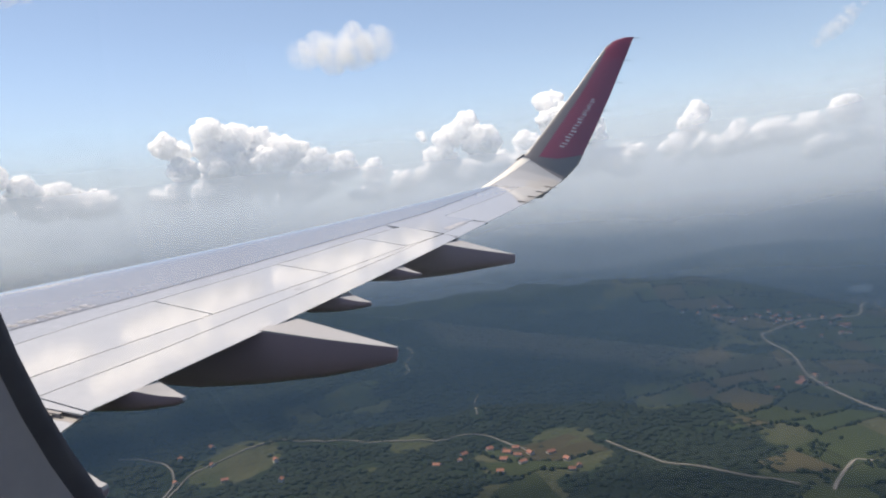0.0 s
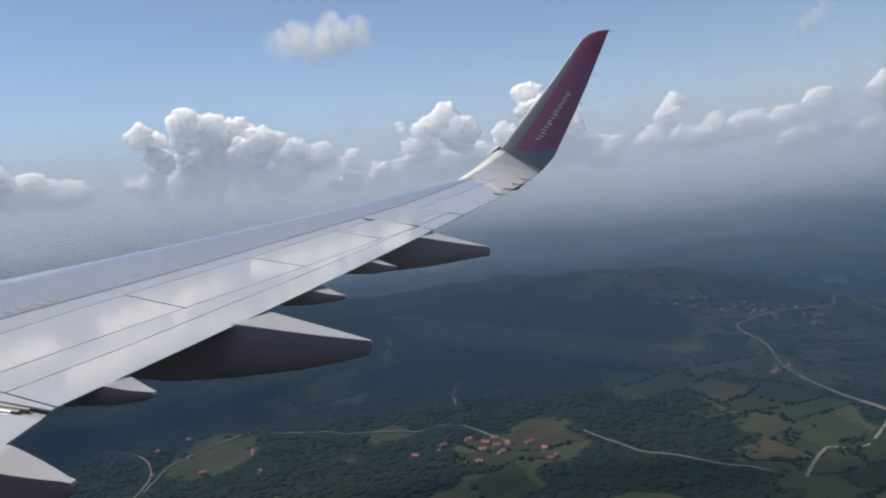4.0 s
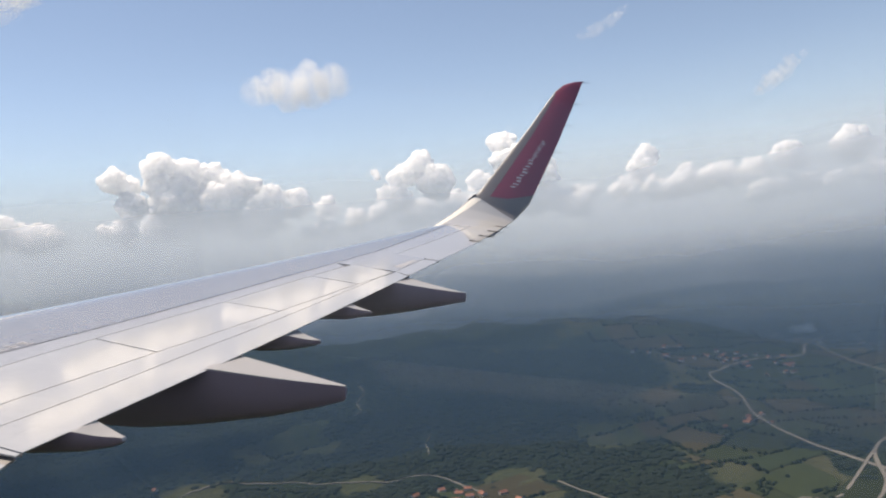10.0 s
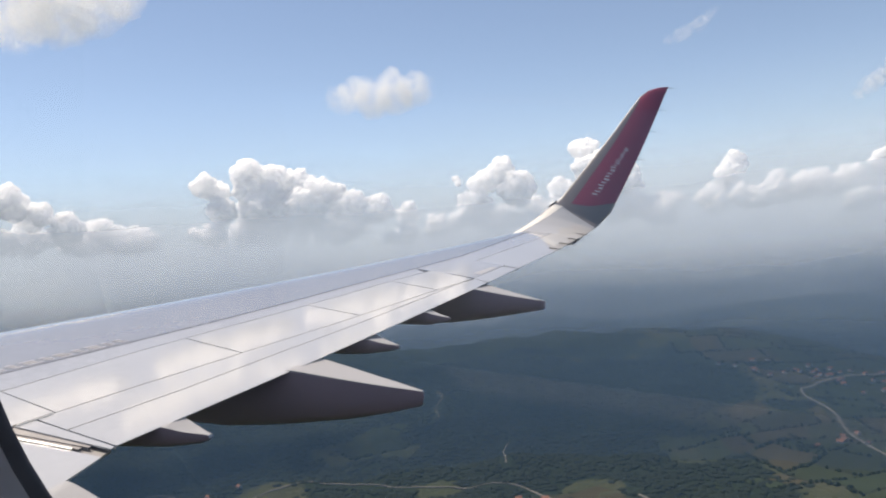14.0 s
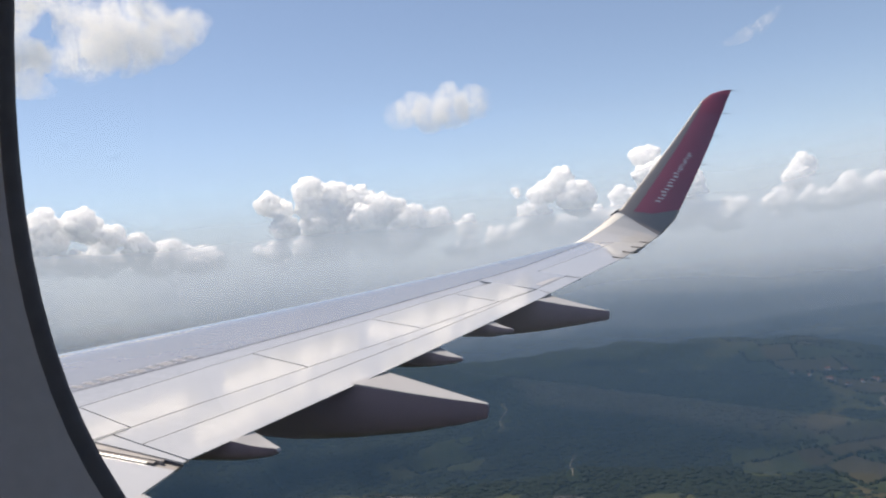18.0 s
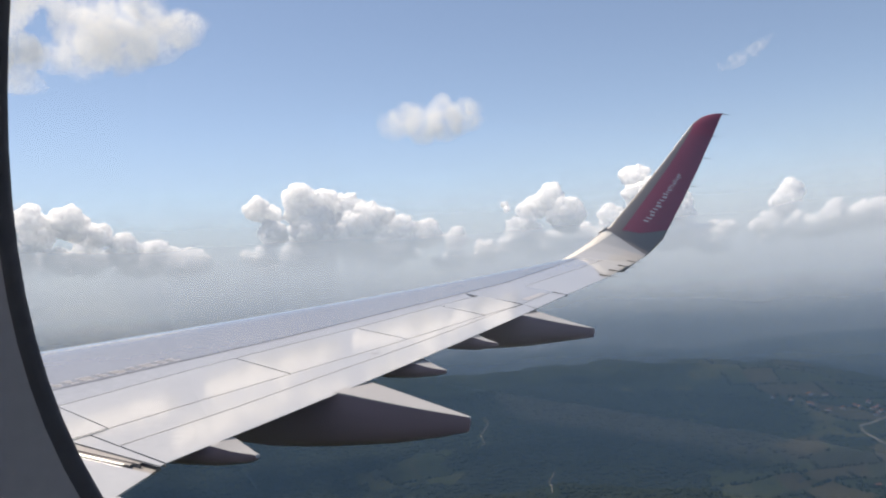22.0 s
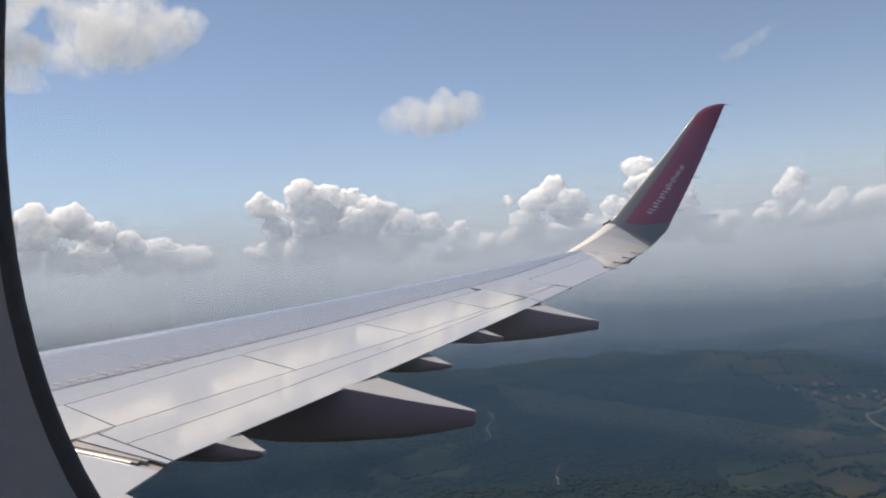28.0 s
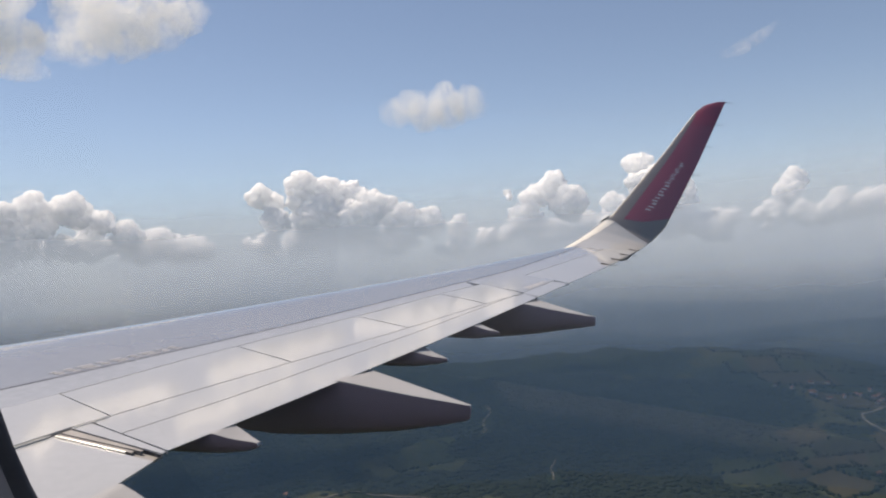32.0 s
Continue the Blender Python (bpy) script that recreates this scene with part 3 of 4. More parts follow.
def cloud(dist, lobes, base, seed, label, puffs=16, small=8, flat=0.25, voxel=4.4, grain=1.0, rugged=0.8, veil=90000, size=1.3, reach=(5.0, 20.0, 110.0), inner=1.0, spread=80.0):
    """A heap of billows fused into one body, with a thin fringe of droplets round it. reach: how far the fringe goes at least, in tufts, and how wide those are."""
    rng = np.random.RandomState(seed)
    zb = math.tan(radians(base)) * dist
    core = lobes_of(lobes, dist, rng, puffs, small, grain, spread)
    heap = billow([(c, r * inner, n) for c, r, n in core], zb, rng, flat)
    heap.materials.append(CLOUD)
    ob = tagged(new("cloud", heap), label, "cloud", "summer clouds")
    fuse = ob.modifiers.new("fuse", "REMESH")
    fuse.mode, fuse.voxel_size, fuse.use_smooth_shade = "VOXEL", voxel, True
    for wide, strength in ((22.0, 6.0), (13.0, 5.0), (5.5, 4.0), (2.4, 1.9)):
        tex = bpy.data.textures.new("billow", "CLOUDS")
        tex.noise_scale, tex.noise_depth, tex.noise_type = wide * voxel, 3, "SOFT_NOISE"
        rough = ob.modifiers.new("roughen", "DISPLACE")
        rough.texture, rough.texture_coords, rough.strength, rough.mid_level = tex, "GLOBAL", strength * rugged * voxel, 0.5
    c, r = np.array([q[0] for q in core]), np.array([q[1] for q in core])
    k = rng.choice(len(core), veil, p=r ** 1.5 / (r ** 1.5).sum())
    d = rng.normal(size=(veil, 3))
    d /= np.linalg.norm(d, axis=1, keepdims=True)
    p = c[k] + d * (r[k] * (inner + (1.02 - inner) * rng.uniform(0, 1, veil)))[:, None]
    p += d * (np.minimum(rng.exponential(1.0, veil), 1.9) * (reach[0] + reach[1] * np.maximum(3 * drift(p, reach[2], seed, 3) - 1.3, 0)))[:, None]
    low = p[:, 2] < zb
    p[low, 2] = zb - (zb - p[low, 2]) * flat
    part("fringe", droplets(p, size, rng), ob, "soft thin edge of the cloud")
    return ob


def loose_cloud(dist, lobes, base, seed, label, count, size, wave, ragged):
    """A thin near cloud of droplets alone: thick inside, torn at the edge, with a level base."""
    rng = np.random.RandomState(seed)
    zb = math.tan(radians(base)) * dist
    c = np.array([np.array(toward(az, el, dist)) for az, el, deg in lobes])
    R = np.array([math.tan(radians(deg)) * dist for az, el, deg in lobes])
    n = int(count * 2.6)
    k = rng.choice(len(R), n, p=R ** 3 / (R ** 3).sum())
    d = rng.normal(size=(n, 3))
    p = c[k] + d * (1.3 * R[k] * rng.uniform(0, 1, n) ** (1 / 3) / np.linalg.norm(d, axis=1))[:, None]
    f = np.full(n, -9.0)
    for q, r in zip(c, R):
        f = np.maximum(f, 1 - ((p - q) ** 2).sum(1) / r ** 2)
    f += ragged * (drift(p, wave, seed) - 0.5) - np.maximum(zb - p[:, 2], 0) / 25.0
    p = p[smoothstep(0.0, 0.7, f) > rng.uniform(0, 1, n)]
    rng.shuffle(p)
    return tagged(new("cloud", droplets(p[:count], size, rng)), label, "cloud", "summer clouds")


def bank(rng_seed, az0, az1, el0, el1, size, count):
    """Lobes scattered along a bank of cloud."""
    r = random.Random(rng_seed)
    return [(az0 + (az1 - az0) * (k + r.uniform(-0.6, 0.6)) / count, el0 + (el1 - el0) * k / count + r.gauss(0, 0.35), size * r.uniform(0.55, 1.3)) for k in range(count)]


cloud(3680, [(-28.5, 6.5, 0.8), (-27.5, 6.0, 0.7), (-25.5, 7.0, 1.1), (-23.9, 6.6, 1.1), (-22.1, 6.1, 1.15), (-20.3, 5.3, 1.15), (-18.4, 4.6, 0.95), (-16.4, 3.9, 0.9), (-14.4, 3.5, 0.7), (-24.8, 4.9, 1.6), (-21.8, 4.1, 1.5), (-27.4, 4.7, 0.9), (-28.2, 3.0, 0.8), (-26.1, 2.8, 0.8), (-18.9, 3.0, 1.2)] + bank(1, -28.9, -11.9, 2.8, 2.2, 0.6, 16), 1.5, 1, "towering white cumulus cloud with bright billowing tops")
cloud(3700, [(-43.0, 5.5, 1.4), (-40.8, 5.8, 1.1), (-39.2, 5.1, 1.1), (-37.3, 4.0, 1.0), (-35.1, 3.7, 0.8), (-45.6, 5.1, 1.8)] + bank(2, -48.9, -31.9, 3.5, 3.0, 0.8, 18), 2.3, 2, "broad white cumulus cloud with a flat grey base")
cloud(3740, [(-7.3, 5.8, 0.95), (-8.6, 5.1, 0.9), (-6.2, 4.5, 1.1), (-10.7, 5.7, 0.28), (-10.5, 5.4, 0.22), (-1.3, 6.8, 0.85), (-0.5, 5.4, 1.2), (1.4, 4.4, 1.0), (-3.0, 3.9, 1.0), (-9.4, 3.6, 1.1)] + bank(3, -11.9, 4.1, 2.7, 2.0, 0.8, 18), 1.2, 3, "tall white cumulus cloud behind the wing tip")
cloud(3780, [(8.8, 5.0, 0.6), (8.3, 4.0, 0.85), (11.3, 3.2, 0.65), (12.8, 2.8, 0.6), (15.8, 3.0, 0.8), (17.8, 3.5, 0.9), (21.7, 3.8, 1.1)] + bank(4, 4.1, 29.1, 2.5, 1.6, 0.7, 26), 0.9, 4, "long bank of small white cumulus clouds near the horizon")
loose_cloud(2500, [(-18.2, 12.2, 1.35), (-16.7, 12.3, 1.5), (-15.3, 12.1, 1.6), (-13.9, 12.3, 1.5), (-12.6, 12.3, 1.3), (-17.4, 12.9, 0.95), (-14.6, 13.3, 0.9), (-13.2, 13.0, 0.8), (-16.2, 11.5, 1.2), (-14.7, 11.5, 1.1)], 10.3, 5, "small isolated fluffy white cloud in blue sky", 190000, 0.7, 48.0, 1.7)
loose_cloud(2300, [(-47.5, 17.0, 3.0), (-43.5, 16.4, 2.5), (-40.0, 17.2, 2.3), (-37.2, 17.8, 2.0), (-34.6, 18.4, 1.7), (-32.4, 19.3, 1.5), (-44.5, 19.8, 3.0), (-39.5, 20.5, 2.8), (-35.5, 21.0, 2.2)], 14.2, 6, "large near white cloud with a grey underside", 620000, 0.95, 140.0, 5.2)
loose_cloud(2100, [(5.2, 13.6, 0.4), (5.9, 13.8, 0.55), (6.6, 14.0, 0.65), (7.2, 14.2, 0.65), (7.7, 14.5, 0.5), (8.1, 14.8, 0.38), (8.5, 15.0, 0.26)], 12.8, 7, "small thin wisp of white cloud", 5200, 0.65, 32.0, 2.4)
loose_cloud(2100, [(16.6, 8.1, 0.5), (17.3, 8.6, 0.65), (18.0, 9.1, 0.75), (18.7, 9.7, 0.65), (19.4, 10.1, 0.45)], 7.0, 12, "small ragged wisp of white cloud", 12000, 0.65, 40.0, 2.6)


def streak(az0, az1, el0, el1, size, seed):
    """Lobes of one long thin cloud."""
    r = random.Random(seed)
    return [(az0 + (az1 - az0) * k / 27, el0 + (el1 - el0) * k / 27 + r.gauss(0, 0.22), size * r.uniform(0.55, 1.3)) for k in range(28)]


for seed, line in ((8, (-41, -31, 35.6, 32.9, 0.8)), (9, (-28, -19, 32.4, 29.4, 0.85)), (10, (-17, -5, 28.8, 25.6, 0.75)), (14, (-30, -17, 35.4, 31.4, 0.6)), (15, (-15, -8, 31.0, 28.8, 0.5))):
    lobes = streak(*line, seed)
    cloud(600, lobes, lobes[-1][1] - 3.0, seed, "long white cloud above, mirrored in the glossy wing paint", 5, 0, 0.5, 1.6, 0.9, 0.4, 12000, 0.45, (1.5, 6.0, 30.0), 0.8, 8.0)


# ---- the wing, in the aircraft's own axes: x aft, y outboard, z up ----
def curve(*pts):
    xs, ys = [p[0] for p in pts], [p[1] for p in pts]
    return lambda y: float(np.interp(y, xs, ys)) if xs[0] <= y <= xs[-1] else (ys[0] + (y - xs[0]) * (ys[1] - ys[0]) / (xs[1] - xs[0]) if y < xs[0] else ys[-1] + (y - xs[-1]) * (ys[-1] - ys[-2]) / (xs[-1] - xs[-2]))


def lead(y):
    return 0.51 * (y - 2.0)


trail = curve((2.0, 6.0), (6.4, 6.0), (13.29, 7.75), (15.0, 8.225), (16.3, 8.52), (16.8, 8.64))
slat_back = curve((5.0, 3.48), (7.15, 4.34), (9.58, 5.27), (11.4, 5.93), (13.62, 6.80), (16.18, 7.54), (16.64, 7.72))
spoil_front = curve((5.0, 4.05), (6.88, 4.63), (8.12, 4.99), (8.71, 5.19), (10.28, 5.77), (11.72, 6.28), (12.5, 6.60))
spoil_back = curve((5.0, 4.82), (6.44, 5.19), (7.34, 5.47), (8.45, 5.85), (10.02, 6.41), (11.5, 6.92), (12.35, 7.25), (13.29, 7.51))
flap_front = curve((6.51, 5.55), (7.5, 5.855), (8.62, 6.16), (9.79, 6.51), (11.91, 7.10), (12.4, 7.25))
aileron_front = curve((13.3, 7.03), (13.59, 7.125), (16.48, 8.05))


def skin(y):
    return 0.222 + 0.1934 * (y - 6.4) + 0.00248 * (y - 6.4) ** 2


def top(x, y):
    c = (x - lead(y)) / max(trail(y) - lead(y), 0.3)
    return skin(y) - 0.115 * max(0.0, (0.20 - c) / 0.20) ** 2.2 + 0.012 * math.sin(math.pi * min(max(c, 0), 1))


def depth(c, chord):
    return chord * 0.17 * math.sqrt(max(c, 0)) * (1 - c)


wing = tagged(new("airliner_wing"), "pale grey airliner wing with a magenta upturned tip", "aircraft wing")
wing.matrix_world = LEVEL


def panel(name, mat, front, back, f0, f1, b0, b1, label="", gap=0.008, nx=8, ny=14, lift=0.0, thick=0.03, parent=None):
    """A skin panel between two chordwise lines; its ends run from (front y) f0 to (back y) b0 and f1 to b1. Edges turn down."""
    def place(u, v, e):
        uu = e + (1 - 2 * e) * u
        y0, y1 = f0 + (b0 - f0) * u, f1 + (b1 - f1) * u
        y = y0 + gap + (y1 - y0 - 2 * gap) * v
        xa, xb = front(y) + gap, back(y) - gap
        x = xa + (xb - xa) * uu
        return x, y
    verts = []
    for i in range(-1, nx + 1):
        for j in range(-1, ny + 1):
            u, v = min(max(i / (nx - 1), 0), 1), min(max(j / (ny - 1), 0), 1)
            x, y = place(u, v, 0.0)
            dz = (-0.007 if i == nx and back is trail else -thick) if i in (-1, nx) or j in (-1, ny) else 0.0
            verts.append((x, y, top(x, y) + lift + dz))
    me = mesh(name, verts, grid_faces(nx + 2, ny + 2), mat)
    me.polygons.foreach_set("use_smooth", [True] * len(me.polygons))
    try:
        me.set_sharp_from_angle(angle=radians(35))
    except AttributeError:
        pass
    return part(name, me, parent or wing, label)


def wing_box():
    """The dark inner body that shows in the joints, and the underside."""
    ys = np.linspace(1.9, 16.75, 54)
    cs = np.linspace(0, 1, 22)
    body, under = [], []
    for y in ys:
        ch = trail(y) - lead(y)
        for c in cs:
            x = lead(y) + 0.02 + c * (ch - (0.05 if y > 6.45 else 0.12))
            body.append((x, y, top(x, y) - (0.004 + 0.018 * (1 - c ** 10) if y > 6.45 else 0.05)))
        for c in cs:
            x = lead(y) + 0.02 + c * (ch - (0.05 if y > 6.45 else 0.12))
            under.append((x, y, top(x, y) - (0.010 if y > 6.45 else 0.07) - 0.02 * (1 - c) - depth(c, ch)))
    f = grid_faces(len(ys), len(cs), True)
    part("wing_box", mesh("wing_box", body, f, GAP_DARK, True), wing, "dark structure in the joints between the skin panels")
    part("underside_skin", mesh("underside_skin", under, grid_faces(len(ys), len(cs)), FAIRING_SHADED, True), wing)


wing_box()


def leading_slat():
    """The rounded nose of the wing, wrapped from below up to the joint line."""
    ys = np.linspace(1.9, 16.55, 64)
    verts, m = [], 16
    for y in ys:
        ch = trail(y) - lead(y)
        xb = slat_back(y) - 0.014
        for k in range(m):
            if k < 6:
                a = (5 - k) / 5
                x = lead(y) + 0.10 * ch * a ** 2
                z = top(lead(y), y) - 0.075 * ch * 0.5 * math.sin(a * math.pi / 2) ** 0.8
            else:
                q = (k - 5) / (m - 6)
                x = lead(y) + (xb - lead(y)) * q ** 1.6
                z = top(x, y)
            verts.append((x, y, z))
    part("leading_edge_slat", mesh("leading_edge_slat", verts, grid_faces(len(ys), m, True), SLAT_METAL, True), wing, "bluish grey smooth leading edge slat")


leading_slat()
panel("upper_skin", WING_PAINT, spoil_front, spoil_back, 1.95, 4.98, 1.95, 4.98, gap=0.004)
panel("upper_skin", WING_PAINT, slat_back, spoil_front, 1.95, 12.55, 1.95, 12.40, gap=0.004, ny=30)
panel("upper_skin", WING_PAINT, slat_back, lambda y: aileron_front(y) if y > 13.45 else spoil_back(y), 12.55, 16.62, 12.40, 16.55, gap=0.004, ny=40)
for f0, f1, b0, b1 in ((6.91, 8.62, 6.73, 8.46), (8.62, 10.21, 8.46, 10.08), (10.21, 11.71, 10.08, 11.56), (11.71, 12.55, 11.56, 12.36)):
    panel("spoiler", SPOILER_PAINT, spoil_front, spoil_back, f0, f1, b0, b1, "matt light grey spoiler panel")
panel("spoiler", SPOILER_PAINT, spoil_front, spoil_back, 5.0, 6.91, 5.0, 6.73, "inner spoiler panel standing slightly proud", lift=0.005, gap=0.010)
panel("flap_shroud", SPOILER_PAINT, spoil_back, lambda y: max(flap_front(y), spoil_back(y) + 0.02), 6.582, 12.15, 6.512, 12.15, gap=0.006, nx=4, ny=24)
panel("outboard_flap", SPOILER_PAINT, lambda y: max(flap_front(y), spoil_back(y) + 0.02), trail, 6.51, 12.37, 6.42, 12.24, "long pale grey outboard flap", nx=6, ny=30, gap=0.007)
panel("flap_end_panel", SPOILER_PAINT, lambda y: spoil_back(y) + 0.0, trail, 12.37, 13.29, 12.27, 13.28, nx=5, ny=8)
panel("aileron", SPOILER_PAINT, aileron_front, trail, 13.45, 16.48, 13.30, 16.30, "pale grey aileron near the wing tip", nx=6, ny=16, gap=0.009)
panel("shroud_end", SPOILER_PAINT, lambda y: spoil_back(y) + 0.004, trail, 6.432, 6.575, 6.368, 6.412, gap=0.003, nx=8, ny=3, thick=0.012)
panel("inboard_flap", SPOILER_PAINT, lambda y: spoil_back(y) + 0.012, lambda y: 6.01 + 0.03 * (6.3 - y), 1.95, 6.30, 1.95, 6.28, "pale inboard flap, the metal shine of its outer end painted on", lift=-0.012, nx=8, ny=12, thick=0.012)
# rib and lips: metal shine put into the colour
nose = [(x, 6.296 + 0.014 * math.cos(k * math.pi / 8), top(x, 6.3) - 0.012 + 0.012 * math.sin(k * math.pi / 8)) for x in np.linspace(5.19, 5.77, 10) for k in range(9)]
part("flap_end_rib", mesh("flap_end_rib", nose, grid_faces(10, 9, True), RIB_SHINE, True), wing, "bare metal flap end, its shine painted off-white")
for ya, yb, off, h in ((6.44, 6.70, 0.012, 0.010), (6.02, 6.27, 0.018, 0.004)):
    edge = [(spoil_back(y) + off + dx, y, top(spoil_back(y), y) + h + dz) for y in np.linspace(ya, yb, 8) for dx, dz in ((-0.004, -0.006), (-0.002, 0.0), (0.003, 0.001), (0.007, -0.006))]
    part("bright_lip", mesh("bright_lip", edge, grid_faces(8, 4, True), RIB_SHINE, True), wing, "bare metal lip along the joint, its shine painted off-white")
panel("flap_track", TRACK_GREY, lambda y: spoil_back(y) + 0.016, lambda y: 5.80, 6.312, 6.345, 6.312, 6.345, "worn grey flap track", gap=0.001, nx=8, ny=3, lift=-0.012, thick=0.03)
panel("flap_track", TRACK_GREY, lambda y: spoil_back(y) + 0.016, lambda y: 5.85, 6.350, 6.425, 6.348, 6.372, "worn grey flap track", gap=0.001, nx=8, ny=3, lift=-0.006, thick=0.03)
panel("track_floor", TRACK_GREY, lambda y: 5.78, lambda y: 5.97, 6.30, 6.42, 6.30, 6.42, gap=0.001, nx=4, ny=3, lift=-0.035, thick=0.02)
panel("grey_patch", MARK_GREY, lambda y: spoil_back(y) - 0.15 + 0.08 * (y - 12.6), lambda y: spoil_back(y) - 0.02, 12.65, 13.15, 12.62, 13.2, lift=0.003, thick=0.003, nx=3, ny=4)

# unreadable stencil rows along the joint behind the slat
for row in range(3):
    for k in range(12):
        y0 = 7.25 + k * 0.09 + 0.02 * (k % 3)
        xo = 0.05 + row * 0.045
        f = (lambda o: (lambda y: slat_back(y) - o))(xo + 0.022)
        b = (lambda o: (lambda y: slat_back(y) - o))(xo)
        panel("stencil_bar", MARK_GREY, f, b, y0, y0 + 0.05 + 0.02 * ((k + row) % 2), y0, y0 + 0.05 + 0.02 * ((k + row) % 2), gap=0.0, nx=2, ny=2, lift=0.003, thick=0.002)
for x, y in ((6.29, 9.40), (6.31, 9.43)):
    panel("stencil_bar", MARK_GREY, lambda q: x - 0.02, lambda q: x + 0.01, y, y + 0.05, y, y + 0.05, gap=0.0, nx=2, ny=2, lift=0.003, thick=0.002)


def fairing(y0, y1, sections, tip_width, label=""):
    """A canoe under the flap: flat-topped with a hard upper edge, full below. sections: x, z of the top, z of the keel, inboard and outboard side, and how much the top rises outboard."""
    verts, ring = [], 12
    for x, zt, zk, near, far, lean in sections:
        yc, w = (near + far) / 2, max((far - near) / 2, tip_width)
        hgt = zt - zk
        loop = [(-1, 1.0), (-1.0, 0.97), (-1.03, 0.75), (-1.0, 0.45), (-0.8, 0.17), (-0.4, 0.02), (0.4, 0.02), (0.8, 0.17), (1.0, 0.45), (1.03, 0.75), (1.0, 0.97), (1, 1.0)]
        for a, b in loop:
            verts.append((x, yc + a * w, zk + hgt * b + lean * max(a, -0.5) * max(b - 0.5, 0) * 2))
    n = len(sections)
    faces = [(i * ring + j, i * ring + (j + 1) % ring, (i + 1) * ring + (j + 1) % ring, (i + 1) * ring + j) for i in range(n - 1) for j in range(ring)]
    faces += [tuple(range(ring))[::-1], tuple((n - 1) * ring + j for j in range(ring))]
    me = mesh("flap_track_fairing", verts, faces, FAIRING_SHADED, True)
    # top faces take the sunlit grey, the rest keeps the painted shade
    me.materials.append(FAIRING_LIT)
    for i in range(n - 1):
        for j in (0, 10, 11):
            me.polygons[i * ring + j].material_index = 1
    me.set_sharp_from_angle(angle=radians(40))
    return part("flap_track_fairing", me, wing, label)


def long_fairing(y0, y1, keel, zc, zt, crest, tip, tip_w, label):
    """Sections along x: hidden under the wing, then from the crest at the trailing edge to the blunt tip."""
    ks, kz = [k[0] for k in keel], [k[1] for k in keel]
    out = []
    for x in np.concatenate([np.linspace(ks[0], crest, 7), np.linspace(crest, tip, 12)[1:]]):
        z_keel = float(np.interp(x, ks, kz))
        if x < crest:
            z_top, near, far = top(x, y0) - 0.035, y0, y1
            z_keel = min(z_keel, z_top - 0.03)
        else:
            q = (x - crest) / (tip - crest)
            z_top = zc + (zt - zc) * q ** 1.25 - 0.012 * math.sin(math.pi * q)
            mid = (y0 + y1) / 2
            near, far = y0 + (mid - y0) * 0.9 * q, y1 - (y1 - mid) * 0.9 * q ** 1.9
        lean = 0.11 * (y1 - y0) * (1 if x < crest else 1 - (x - crest) / (tip - crest))
        out.append((x, z_top + lean * 0.5, z_keel, near, far, lean))
    x, a, b, s, e, _ = out[-1]
    out.append((x + 0.012, a - 0.02, b + 0.02, s + 0.005, e - 0.005, 0.0))
    return fairing(y0, y1, out, tip_w, label)


long_fairing(8.19, 8.68, [(4.6, 0.16), (5.2, -0.02), (5.61, -0.05), (5.92, -0.02), (6.46, 0.08), (6.98, 0.19), (7.38, 0.31), (7.60, 0.39)], 0.585, 0.525, 6.46, 7.60, 0.025, "large grey flap track fairing with shade painted on its sides and underside")
long_fairing(11.82, 12.30, [(5.9, 0.88), (6.43, 0.78), (6.89, 0.82), (7.26, 0.89), (7.62, 0.98), (8.28, 1.165)], 1.345, 1.285, 7.37, 8.28, 0.025, "large grey flap track fairing with shade painted on its sides and underside")
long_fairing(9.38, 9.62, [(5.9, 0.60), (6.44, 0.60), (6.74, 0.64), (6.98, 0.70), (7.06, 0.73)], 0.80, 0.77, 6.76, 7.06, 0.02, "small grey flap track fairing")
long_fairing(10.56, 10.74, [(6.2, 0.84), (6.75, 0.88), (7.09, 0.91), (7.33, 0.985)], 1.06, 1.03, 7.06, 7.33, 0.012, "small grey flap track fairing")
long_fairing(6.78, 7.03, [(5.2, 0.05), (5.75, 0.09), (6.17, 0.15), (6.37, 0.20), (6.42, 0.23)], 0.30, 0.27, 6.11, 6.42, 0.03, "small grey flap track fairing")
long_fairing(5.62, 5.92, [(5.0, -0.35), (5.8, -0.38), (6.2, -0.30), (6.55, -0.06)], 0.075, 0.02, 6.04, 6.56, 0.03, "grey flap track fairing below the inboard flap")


# ---- winglet ----
LE_LINE = [(6.95, 15.65, 2.06), (7.20, 16.12, 2.25), (7.44, 16.50, 2.49), (7.64, 16.77, 2.71), (7.83, 16.95, 2.93), (7.97, 17.00, 3.06), (8.46, 17.21, 3.85), (8.83, 17.37, 4.46), (9.14, 17.52, 5.02), (9.29, 17.60, 5.28), (9.44, 17.63, 5.42), (9.62, 17.65, 5.49)]
TE_LINE = [(8.40, 15.75, 2.19), (8.52, 16.28, 2.36), (8.60, 16.60, 2.46), (8.68, 16.78, 2.54), (8.77, 16.89, 2.64), (8.97, 16.96, 2.91), (9.27, 17.18, 3.74), (9.46, 17.34, 4.32), (9.64, 17.50, 4.92), (9.72, 17.57, 5.19), (9.78, 17.62, 5.40), (9.82, 17.66, 5.52)]


